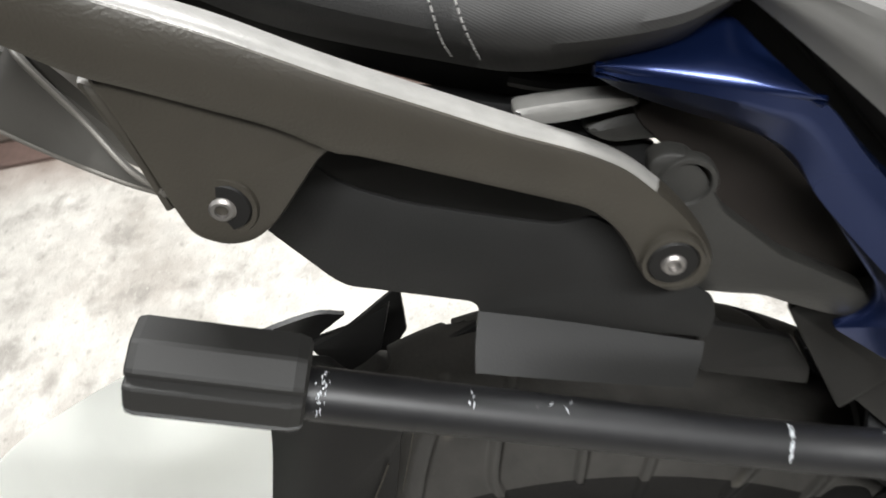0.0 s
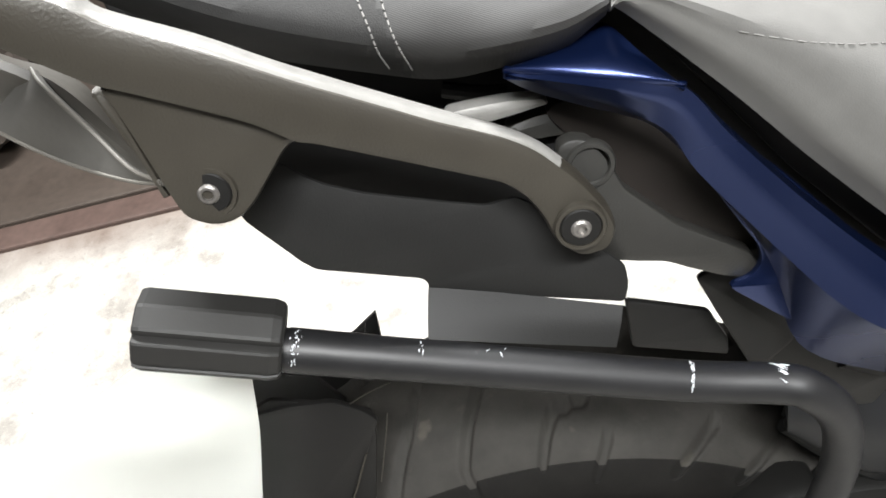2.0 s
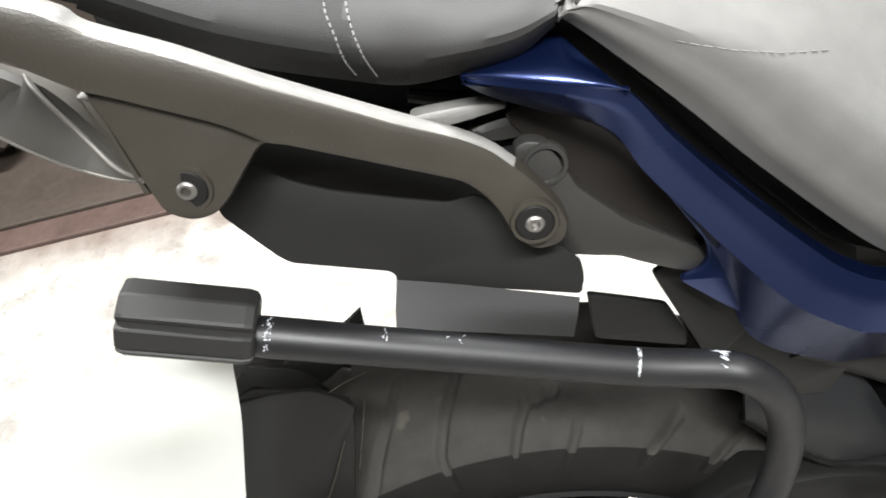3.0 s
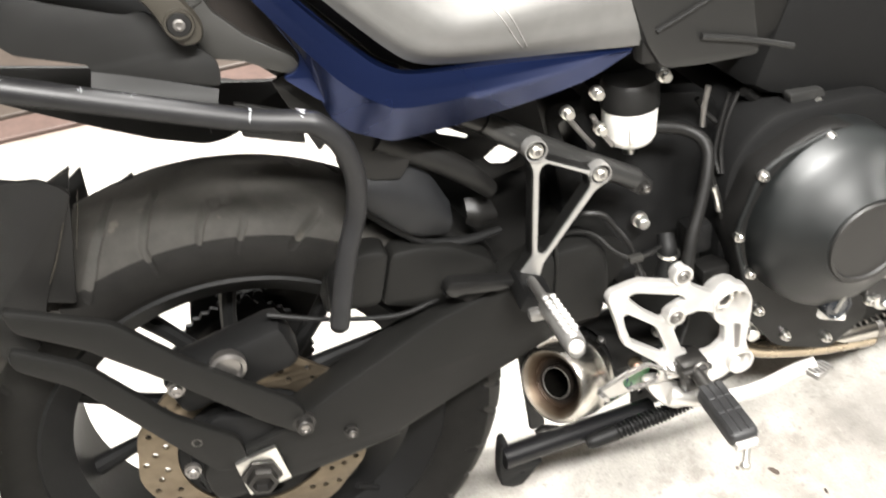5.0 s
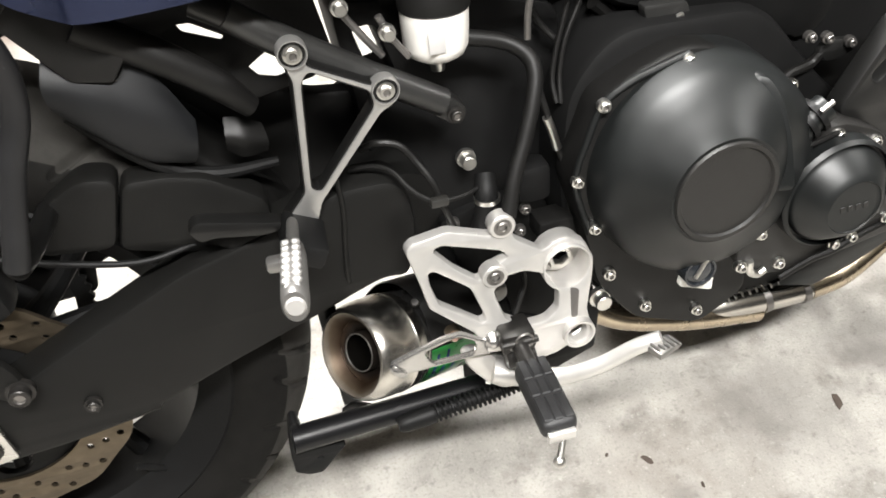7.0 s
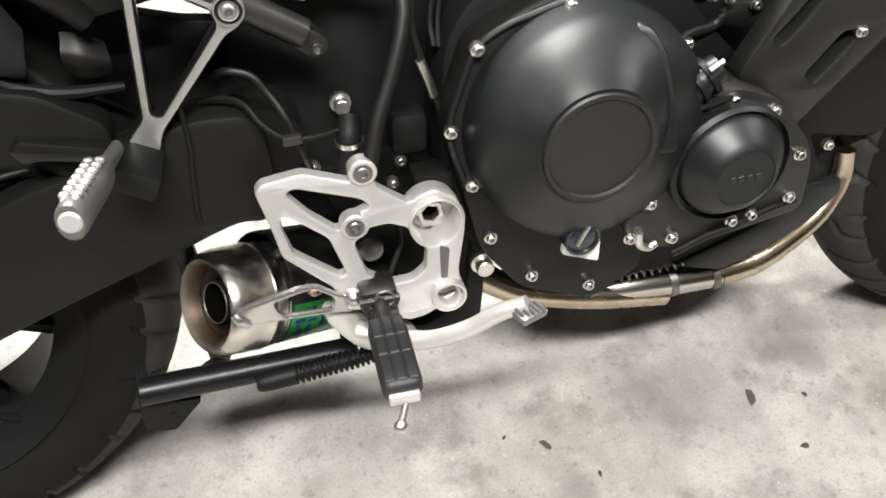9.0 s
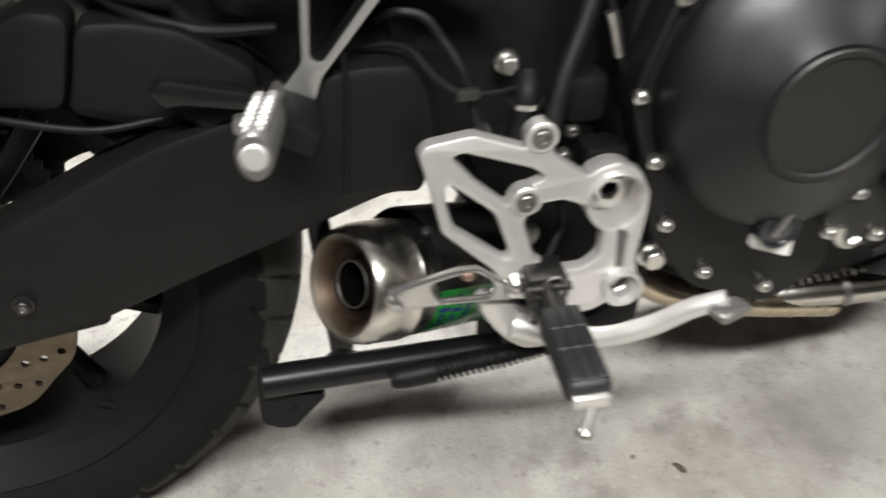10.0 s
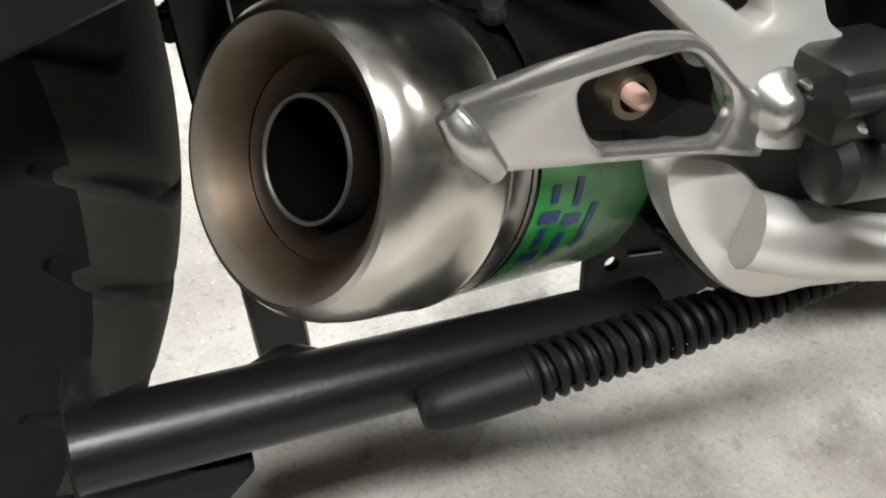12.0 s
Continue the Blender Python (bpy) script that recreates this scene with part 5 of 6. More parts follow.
# rider peg
pg0, pg1 = Vector((0.482, -0.19, 0.339)), Vector((0.4805, -0.288, 0.3325))
pd = (pg1 - pg0).normalized()
side = pd.cross(Vector((0, 0, 1))).normalized()
top = side.cross(pd)
PEGTURN = Matrix((side, pd, top)).transposed().to_euler()
PEGTURN = tuple(math.degrees(a) for a in PEGTURN)
peg_bm = rbox(pg0 + pd * 0.066, (0.032, 0.074, 0.02), 0.007, PEGTURN, segs=3)
peg = part("rider_peg", peg_bm, RUBBERPEG, plate_rs, "black rubber-topped rider footpeg")
for along, size in ((0.0405, 0.021), (0.0615, 0.018), (0.0855, 0.026)):
    for off in (-0.0092, 0.0, 0.0092):
        part("rubber_block", rbox(pg0 + pd * along + top * 0.0098, (0.0082, size, 0.0026), 0.001, PEGTURN, segs=1), RUBBERPEG, peg).location = side * off
part("peg_neck", tube([pg0 - pd * 0.004, pg0 + pd * 0.012, pg0 + pd * 0.034], [0.0085, 0.0075, 0.0085], 16), OILSTEEL, peg, "dark steel peg neck")
part("end_cap", rbox(pg0 + pd * 0.1045 - top * 0.004, (0.024, 0.006, 0.01), 0.0015, PEGTURN), ALU, peg)
fl = Vector((0.474, -0.3045, 0.309))
part("feeler_bolt", tube([pg0 + pd * 0.101 - top * 0.004 - side * 0.004, fl], 0.0032, 12, curved=False), STEEL, peg, "steel feeler bolt")
fb = bmesh.new()
bmesh.ops.create_uvsphere(fb, u_segments=16, v_segments=10, radius=0.0055, matrix=Matrix.Translation(fl))
part("feeler_ball", fb, STEEL, peg)
part("peg_clevis", rbox(pg0 - pd * 0.012, (0.032, 0.03, 0.022), 0.004), OILSTEEL, plate_rs)
part("peg_pin", tube([pg0 + Vector((-0.017, -0.004, 0.004)), pg0 + Vector((0.017, -0.004, 0.004))], 0.0035, 12, curved=False), OILSTEEL, plate_rs)
part("return_spring", tube([pg0 + Vector((0.008 * math.cos(a) + 0.004, -0.006, 0.008 * math.sin(a) + 0.006)) for a in np.linspace(0, 16, 40)], 0.0012, 6, n=2), STEELDARK, plate_rs)

part("clevis_barrel", tube([(0.470, -0.188, 0.322), (0.472, -0.188, 0.322), (0.496, -0.186, 0.319), (0.498, -0.186, 0.319)], [0.0075, 0.0105, 0.0105, 0.009], 20, curved=False), OILSTEEL, plate_rs, "dark footpeg hinge barrel")
part("hinge_link", tube([(0.468, -0.188, 0.338), (0.476, -0.192, 0.335), (0.484, -0.193, 0.337)], 0.0024, 10, curved=False), LEVER, plate_rs)
part("hinge_block", rbox((0.484, -0.184, 0.335), (0.03, 0.016, 0.014), 0.003, (0, 20, 0)), OILSTEEL, plate_rs)
part("link_shaft", tube([(0.466, -0.18, 0.341), (0.472, -0.18, 0.343), (0.478, -0.18, 0.345)], [0.003, 0.0042, 0.0045], 14, curved=False), OILSTEEL, plate_rs)

# brake pedal
pedal = part("brake_pedal", tube([(0.461, -0.175, 0.297), (0.488, -0.185, 0.291), (0.519, -0.205, 0.298), (0.55, -0.22, 0.315), (0.576, -0.232, 0.338), (0.597, -0.24, 0.349)], [0.012, 0.0105, 0.0085, 0.008, 0.0075, 0.0075], 14), ALU, bike, "silver brake pedal arm")
part("pedal_lobe", plate([(0.4345, 0.317), (0.4395, 0.3225), (0.458, 0.318), (0.478, 0.295), (0.513, 0.284), (0.523, 0.257), (0.495, 0.2615), (0.482, 0.261), (0.4724, 0.2629), (0.46, 0.272), (0.4475, 0.288), (0.4385, 0.3035)], -0.17, -0.152, edge=0.005, r=0.012), ALU, pedal)
toe = part("toe_pad", rbox((0.597, -0.245, 0.343), (0.025, 0.017, 0.007), 0.002, (0, 0, 20)), DULLALU, pedal, "serrated dull silver toe pad")
tx, ty, tz = (0.597, -0.245, 0.343)
for k in range(5):
    part("tooth", rbox((tx - 0.01 + 0.005 * k, ty, tz + 0.0045), (0.0026, 0.015, 0.0035), 0.0008, (0, 0, 20), segs=1), DULLALU, toe)

# engine
CC = (0.679, 0.452, 0.1003)
CP = (0.661, 0.469, 0.0455)
cover_bm = bmesh.new()
rings = []
for y, f, rr in ((-0.09, 0.0, 1.07), (-0.135, 0.0, 1.055), (-0.155, 0.0, 1.03), (-0.163, 0.0, 1.012), (-0.169, 0.0, 0.985), (-0.176, 0.12, 0), (-0.183, 0.27, 0), (-0.1905, 0.46, 0), (-0.1985, 0.68, 0), (-0.2065, 0.87, 0), (-0.211, 0.96, 0), (-0.213, 1.0, 0)):
    cx, cz = CC[0] + (CP[0] - CC[0]) * f, CC[1] + (CP[1] - CC[1]) * f
    q = CC[2] * rr if rr else CC[2] * 0.985 + (CP[2] * 1.1 - CC[2] * 0.985) * f
    rings.append([cover_bm.verts.new((cx + q * math.cos(a), y, cz + q * math.sin(a))) for a in np.linspace(0, 2 * math.pi, 96, endpoint=False)])
for a, b in zip(rings, rings[1:]):
    for k in range(96):
        cover_bm.faces.new((a[k], a[(k + 1) % 96], b[(k + 1) % 96], b[k]))
cover_bm.faces.new(rings[-1])
cover = part("clutch_cover", cover_bm, ENGINE, bike, "dark grey domed clutch cover")
part("cover_cap", lathe([(0, 0.001), (CP[2] - 0.004, 0.001), (CP[2] - 0.0025, 0.0035), (CP[2] + 0.001, 0.0035), (CP[2] + 0.002, 0.0), (CP[2] + 0.002, -0.004), (0, -0.004)], (CP[0], -0.213, CP[1]), segs=72), CAPMAT, cover, "round cap with a raised rim")
part("cover_flange", plate([(0.666, 0.564), (0.632, 0.555), (0.582, 0.532), (0.557, 0.454), (0.573, 0.395), (0.589, 0.327), (0.632, 0.27), (0.709, 0.238), (0.76, 0.271), (0.747, 0.367), (0.771, 0.446), (0.755, 0.516), (0.707, 0.554)], -0.13, -0.09, edge=0.003, r=0.015), PLASTIC, cover)
part("flange_rim", tube([(0.5775, -0.1305, 0.395), (0.5625, -0.1305, 0.454), (0.5735, -0.1305, 0.497), (0.587, -0.1305, 0.5275), (0.611, -0.1305, 0.543), (0.636, -0.1305, 0.5505), (0.665, -0.1305, 0.5585)], 0.0032, 10), ENGINE, cover)
part("rib", plate([(0.699, 0.548), (0.7055, 0.487), (0.7085, 0.448), (0.731, 0.452), (0.7285, 0.5), (0.7225, 0.532), (0.713, 0.548)], -0.2015, -0.15, edge=0.005, r=0.008, lean=lambda x, z: 0.28 * (z - 0.48) + 0.6 * (0.72 - x)), ENGINE, cover)
SC = (0.803, 0.409, 0.0506)
SP = (0.801, 0.414, 0.0275)
small = part("crank_cover", lathe([(SC[2] * 1.12, -0.03), (SC[2] * 1.12, 0.0), (SC[2] * 1.06, 0.004), (SC[2] * 1.05, -0.003), (SC[2] * 1.0, -0.003), (SC[2] * 0.985, 0.002), (SC[2] * 0.93, 0.0055), (SP[2] * 1.25, 0.0205), (SP[2] * 1.06, 0.0245), (SP[2], 0.0252), (SP[2] * 0.97, 0.0237), (0, 0.0237)], ((SC[0] + SP[0]) / 2, -0.183, (SC[1] + SP[1]) / 2), segs=72), ENGINE, bike, "dark grey round crank cover")
bx, bz = (SC[0] + SP[0]) / 2, (SC[1] + SP[1]) / 2
for k in range(4):
    part("embossed_bar", rbox((bx - 0.012 + 0.008 * k, -0.207, bz), (0.005, 0.0012, 0.007), 0.0006, (0, -12, 0), segs=1), CAPMAT, small)
part("crank_flange", plate([(0.747, 0.44), (0.749, 0.464), (0.789, 0.476), (0.81, 0.477), (0.851, 0.459), (0.893, 0.407), (0.899, 0.383), (0.9, 0.336), (0.838, 0.324), (0.779, 0.314), (0.734, 0.327), (0.715, 0.343), (0.717, 0.389), (0.746, 0.392)], -0.168, -0.12, edge=0.003, r=0.012), CAPMAT, small)
for p in [(0.663, -0.134, 0.554), (0.586, -0.134, 0.528), (0.563, -0.134, 0.458), (0.581, -0.134, 0.402), (0.598, -0.134, 0.342), (0.64, -0.134, 0.288), (0.701, -0.134, 0.263), (0.72, -0.17, 0.341), (0.763, -0.17, 0.333), (0.73, -0.17, 0.387), (0.736, -0.17, 0.376), (0.753, -0.17, 0.459), (0.756, -0.171, 0.446), (0.801, -0.17, 0.468), (0.843, -0.17, 0.452), (0.88, -0.17, 0.402), (0.88, -0.17, 0.356), (0.843, -0.17, 0.343), (0.823, -0.17, 0.34)]:
    bolt(p, 0.0046, STEEL, cover, head=0.0055)
bolt((0.593, -0.125, 0.307), 0.0085, STEEL, bike, "engine_bolt", head=0.012, socket=False)
sg = (0.67, -0.176, 0.355)
part("sight_plate", plate([(0.656, 0.333), (0.66, 0.357), (0.693, 0.345), (0.693, 0.318)], -0.167, -0.16, edge=0.001), WHITE, cover, "white plate behind the oil sight glass")
glass = part("sight_glass", lathe([(0, 0.004), (0.008, 0.0035), (0.0135, 0.001), (0.0145, 0.003), (0.0165, 0.003), (0.017, -0.012), (0, -0.012)], sg, segs=32), GLASSB, cover, "dark glossy oil sight glass")
part("sight_slot", tube([(0.663, -0.182, 0.353), (0.673, -0.182, 0.373)], 0.0022, 8, curved=False), STEEL, cover)
part("crescent_clip", tube([(0.729, -0.17, 0.345), (0.731, -0.17, 0.332), (0.74, -0.17, 0.326), (0.748, -0.17, 0.33)], 0.004, 10), STEEL, small)
part("crankcase", plate([(0.566, 0.529), (0.612, 0.578), (0.756, 0.573), (0.844, 0.473), (0.928, 0.416), (0.985, 0.309), (0.921, 0.271), (0.83, 0.229), (0.72, 0.227), (0.638, 0.253), (0.59, 0.316), (0.558, 0.403)], -0.1, 0.15, edge=0.01, r=0.03), DARK, bike, "black crankcase")
part("cylinder_block", rbox((0.76, 0.03, 0.66), (0.26, 0.22, 0.24), 0.03, (0, 20, 0)), DARK, bike, "black cylinder block")
part("water_pipe", tube([(0.735, -0.165, 0.466), (0.758, -0.165, 0.48), (0.785, -0.165, 0.498)], [0.017, 0.015, 0.013], 18, curved=False), ENGINE, bike)
for u, q in ((0.35, 0.0172), (0.62, 0.0165), (0.8, 0.016)):
    p = [(0.735, -0.165, 0.466), (0.785, -0.165, 0.498)]
    c = Vector(p[0]).lerp(Vector(p[1]), u)
    d = (Vector(p[1]) - Vector(p[0])).normalized()
    part("hose_clamp", lathe([(q, -0.0025), (q + 0.0012, -0.0025), (q + 0.0012, 0.0025), (q, 0.0025), (q, -0.0025)], c, d, 20), DARK, bike)
part("clamp_screw", tube([(0.766, -0.182, 0.505), (0.777, -0.182, 0.512)], 0.0026, 10, curved=False), STEELDARK, bike)
part("drain_line", tube([(0.748, -0.175, 0.463), (0.765, -0.176, 0.468), (0.784, -0.176, 0.472), (0.796, -0.174, 0.474)], 0.0022, 8), PLASTIC, bike)
spar = part("frame_spar", plate([(0.817, 0.476), (0.863, 0.556), (0.964, 0.555), (0.979, 0.515), (0.916, 0.446), (0.883, 0.411), (0.862, 0.445), (0.828, 0.461)], -0.146, -0.12, [[(0.845, 0.506), (0.865, 0.528), (0.879, 0.545), (0.888, 0.539), (0.865, 0.508), (0.852, 0.497)], [(0.885, 0.467), (0.915, 0.504), (0.93, 0.503), (0.925, 0.49), (0.896, 0.456)]], edge=0.004, r=0.008), FRAMEC, bike, "dark grey ribbed frame spar")
part("spar_back", plate([(0.838, 0.459), (0.886, 0.544), (0.992, 0.543), (1.008, 0.5), (0.943, 0.428), (0.907, 0.391)], -0.118, -0.1, edge=0.004), DARK, bike)
for p in [(0.931, -0.146, 0.503), (0.761, -0.13, 0.507), (0.773, -0.13, 0.506), (0.959, -0.113, 0.367)]:
    bolt(p, 0.0042, STEEL, bike, "frame_bolt", head=0.005)
sump = part("sump_plate", plate([(0.812, 0.237), (0.846, 0.249), (0.92, 0.277), (0.957, 0.314), (0.999, 0.313), (0.999, 0.296), (0.965, 0.259), (0.917, 0.234), (0.872, 0.219)], -0.104, -0.09, edge=0.003, r=0.006), ENGINE, bike, "dark lower engine cover")
part("sump_cable", tube([(0.767, -0.17, 0.313), (0.8, -0.17, 0.326), (0.821, -0.172, 0.332), (0.839, -0.172, 0.339), (0.871, -0.17, 0.347), (0.89, -0.168, 0.348)], 0.0035, 8), PLASTIC, bike)

part("engine_mount", plate([(0.448, 0.393), (0.523, 0.41), (0.628, 0.361), (0.615, 0.215), (0.6, 0.18), (0.51, 0.183), (0.508, 0.246), (0.482, 0.295)], -0.055, -0.02, edge=0.006, r=0.012), DARK, bike, "black engine mount")
part("radiator_side", plate([(0.716, 0.644), (1.068, 0.619), (1.17, 0.381), (1.055, 0.33), (0.953, 0.354), (0.861, 0.418), (0.778, 0.487)], -0.062, -0.02, edge=0.006, r=0.02), DARK, bike, "black radiator side cover")
part("sump", plate([(0.617, 0.26), (1.05, 0.278), (1.07, 0.251), (1.003, 0.178), (0.933, 0.149), (0.845, 0.143), (0.749, 0.156), (0.665, 0.183)], -0.035, 0.1, edge=0.008, r=0.02), DARK, bike, "black sump")

part("throttle_bracket", plate([(0.643, 0.588), (0.686, 0.586), (0.695, 0.561), (0.677, 0.549), (0.65, 0.562)], -0.086, -0.07, edge=0.003, r=0.006), FRAMETUBE, bike, "dull cast bracket above the engine")
part("bracket_tab", plate([(0.668, 0.56), (0.671, 0.575), (0.68, 0.578), (0.682, 0.559), (0.676, 0.556)], -0.092, -0.087, edge=0.001, r=0.002), STEEL, bike)
part("coil_bracket", plate([(0.815, 0.517), (0.827, 0.528), (0.857, 0.524), (0.861, 0.514), (0.844, 0.505), (0.826, 0.506)], -0.104, -0.094, edge=0.003, r=0.008), FRAMEC, bike)
for p in [(0.808, -0.1, 0.533), (0.822, -0.106, 0.532), (0.848, -0.106, 0.523), (0.762, -0.12, 0.501), (0.769, -0.12, 0.503), (0.601, -0.09, 0.556), (0.63, -0.08, 0.562), (0.618, -0.08, 0.555)]:
    bolt(p, 0.0042, STEELDARK, bike, "bracket_bolt", head=0.006)
for q, rad in (([(0.58, -0.07, 0.6), (0.567, -0.075, 0.561), (0.561, -0.08, 0.535), (0.561, -0.09, 0.516)], 0.0024), ([(0.591, -0.07, 0.598), (0.576, -0.075, 0.57), (0.568, -0.08, 0.54), (0.565, -0.09, 0.515)], 0.0024), ([(0.548, -0.06, 0.597), (0.559, -0.06, 0.578), (0.571, -0.065, 0.564)], 0.003), ([(0.613, -0.05, 0.587), (0.643, -0.05, 0.559), (0.67, -0.06, 0.534), (0.71, -0.07, 0.512)], 0.008), ([(0.721, -0.06, 0.571), (0.732, -0.08, 0.542), (0.748, -0.1, 0.518), (0.763, -0.11, 0.501)], 0.007), ([(0.759, -0.12, 0.488), (0.781, -0.11, 0.504), (0.812, -0.1, 0.505), (0.823, -0.1, 0.515)], 0.005)):
    part("hose", tube(q, rad, 10), PLASTIC, bike, "black hose")

# exhaust headers
part("header_pipe", tube([(0.605, -0.05, 0.236), (0.647, -0.06, 0.211), (0.696, -0.07, 0.2), (0.748, -0.075, 0.19), (0.824, -0.075, 0.177)], 0.0155, 18), HEAT, bike, "gold heat-tinted exhaust header pipe")
part("collector", tube([(0.746, -0.07, 0.193), (0.787, -0.075, 0.196), (0.829, -0.075, 0.193), (0.889, -0.075, 0.19)], [0.014, 0.0165, 0.0175, 0.0165], 18), CHROME, bike, "polished exhaust collector")
part("header_pipe", tube([(0.889, -0.075, 0.19), (0.937, -0.07, 0.193), (0.984, -0.06, 0.207), (1.028, -0.05, 0.232), (1.049, -0.045, 0.272), (1.045, -0.045, 0.31)], [0.0165, 0.0165, 0.015, 0.0135, 0.012, 0.011], 18), HEAT, bike, "gold heat-tinted exhaust header pipe")
for p, q in zip([(0.829, -0.075, 0.193), (0.882, -0.075, 0.19), (0.725, -0.09, 0.22)], (0.019, 0.018, 0.012)):
    part("exhaust_clamp", lathe([(q - 0.002, -0.004), (q, -0.004), (q, 0.004), (q - 0.002, 0.004), (q - 0.002, -0.004)], p, (1, 0, 0.15), 24), STEELDARK, bike)
part("exhaust_spring", tube([(p[0] + 0.0, p[1] - 0.004 * math.sin(8 * k), p[2] + 0.004 * math.cos(8 * k)) for k, p in enumerate(spline([(0.752, -0.1, 0.231), (0.79, -0.1, 0.234), (0.829, -0.1, 0.237)], 16))], 0.0012, 6, n=2), STEELDARK, bike)

# rear master cylinder, reservoir, hoses and wires behind the footrest
LABELMAT = mat("pale_grey_label", (0.42, 0.41, 0.4), 0.5, vary=0.15)
res = part("reservoir", lathe([(0, 0), (0.017, 0), (0.0235, 0.004), (0.0275, 0.012), (0.0285, 0.042), (0, 0.042)], (0.458, -0.08, 0.578), (0.02, 0.0, 1), 32), MILKY, bike, "milky white brake fluid reservoir")
part("reservoir_cap", lathe([(0, 0.072), (0.027, 0.072), (0.0295, 0.068), (0.03, 0.044), (0.028, 0.042), (0, 0.042)], (0.458, -0.08, 0.578), (0.02, 0.0, 1), 24), PLASTIC, res, "black screw cap")
part("level_label", rbox((0.452, -0.1088, 0.602), (0.014, 0.0012, 0.019), 0.0004), LABELMAT, res, "grey level label")
part("reservoir_nipple", lathe([(0, -0.012), (0.006, -0.012), (0.0075, 0.0), (0, 0.001)], (0.458, -0.08, 0.578), (0.02, 0, 1), 16), STEEL, res)
part("reservoir_hose", tube([(0.48, -0.085, 0.592), (0.512, -0.09, 0.584), (0.529, -0.1, 0.574), (0.533, -0.11, 0.56), (0.527, -0.12, 0.539), (0.515, -0.13, 0.51), (0.501, -0.14, 0.481), (0.491, -0.15, 0.45)], 0.0068, 14), PLASTIC, bike, "black rubber reservoir hose")
part("master_cylinder", tube([(0.481, -0.12, 0.479), (0.478, -0.13, 0.467), (0.475, -0.135, 0.452), (0.471, -0.135, 0.428)], [0.009, 0.0105, 0.009, 0.012], 16), DARK, bike, "black rear brake master cylinder")
part("clamp_band", lathe([(0.0105, -0.002), (0.0118, -0.002), (0.0118, 0.002), (0.0105, 0.002), (0.0105, -0.002)], (0.478, -0.133, 0.463), (0, 0, 1), 20), STEEL, bike)
bolt((0.482, -0.06, 0.462), 0.007, STEEL, bike, "frame_bolt", head=0.012, socket=False)
part("wire", tube([(0.379, -0.1, 0.518), (0.391, -0.115, 0.529), (0.409, -0.12, 0.525), (0.42, -0.125, 0.51), (0.43, -0.135, 0.493), (0.437, -0.14, 0.47), (0.444, -0.14, 0.447)], 0.003, 8), PLASTIC, bike, "black wiring")
part("wire", tube([(0.367, -0.1, 0.5), (0.386, -0.11, 0.505), (0.4, -0.12, 0.502), (0.412, -0.135, 0.489), (0.429, -0.145, 0.48), (0.455, -0.14, 0.476), (0.486, -0.12, 0.471)], 0.0022, 8), PLASTIC, bike, "black wiring")
part("cable_tie", rbox((0.432, -0.147, 0.48), (0.016, 0.008, 0.008), 0.002), RAIL2, bike)
part("brake_line", tube([(0.543, -0.09, 0.564), (0.541, -0.1, 0.539), (0.546, -0.105, 0.515), (0.555, -0.1, 0.485), (0.566, -0.1, 0.452), (0.574, -0.1, 0.432)], 0.003, 8), PLASTIC, bike)
part("line_sleeve", tube([(0.545, -0.106, 0.513), (0.55, -0.105, 0.499), (0.557, -0.101, 0.477)], 0.0042, 10), STEEL, bike, "bare silver sleeve on the brake line")
part("switch_body", rbox((0.534, -0.09, 0.444), (0.034, 0.03, 0.04), 0.008), DARK, bike)
part("switch_cap", rbox((0.551, -0.1, 0.396), (0.036, 0.03, 0.022), 0.004), PLASTIC, bike)
for p in [(0.525, -0.1, 0.418), (0.514, -0.115, 0.406), (0.593, -0.1, 0.38), (0.447, -0.13, 0.442)]:
    bolt(p, 0.004, STEELDARK, bike, "small_bolt", head=0.005)
part("lower_bracket", plate([(0.469, 0.26), (0.5, 0.222), (0.546, 0.211), (0.594, 0.23), (0.599, 0.287), (0.587, 0.324), (0.576, 0.249), (0.535, 0.233)], -0.115, -0.1, edge=0.002), DARK, bike)

# frame behind
part("subframe_tube", tube([(0.297, -0.1, 0.652), (0.33, -0.1, 0.625), (0.375, -0.1, 0.594), (0.414, -0.1, 0.571), (0.455, -0.1, 0.545)], 0.012, 16), FRAMETUBE, bike, "dark grey subframe tube")
part("subframe_tube", tube([(0.276, -0.09, 0.661), (0.309, -0.1, 0.643), (0.341, -0.1, 0.62), (0.409, -0.1, 0.574)], 0.011, 16), FRAMETUBE, bike, "dark grey subframe tube")
part("clevis", plate([(0.4405, 0.5609), (0.4655, 0.5472), (0.4745, 0.5384), (0.4721, 0.5285), (0.4608, 0.5239), (0.4433, 0.5376)], -0.106, -0.086, edge=0.003, r=0.005), FRAMEC, bike, "dark grey frame lug")
bolt((0.463, -0.107, 0.535), 0.0055, OILSTEEL, bike, "clevis_bolt", head=0.006)
part("frame_casting", plate([(0.378, 0.625), (0.474, 0.617), (0.582, 0.59), (0.59, 0.363), (0.554, 0.288), (0.483, 0.288), (0.403, 0.395), (0.394, 0.496)], -0.045, 0.05, [[(0.395, 0.6), (0.415, 0.6), (0.432, 0.54), (0.412, 0.535)], [(0.423, 0.625), (0.44, 0.625), (0.458, 0.575), (0.44, 0.572)]], edge=0.004, r=0.02), DARK, bike, "black frame casting")
part("tool_box", rbox((0.3, 0.02, 0.70), (0.24, 0.18, 0.08), 0.02, (0, 6, 0)), PLASTIC, bike)
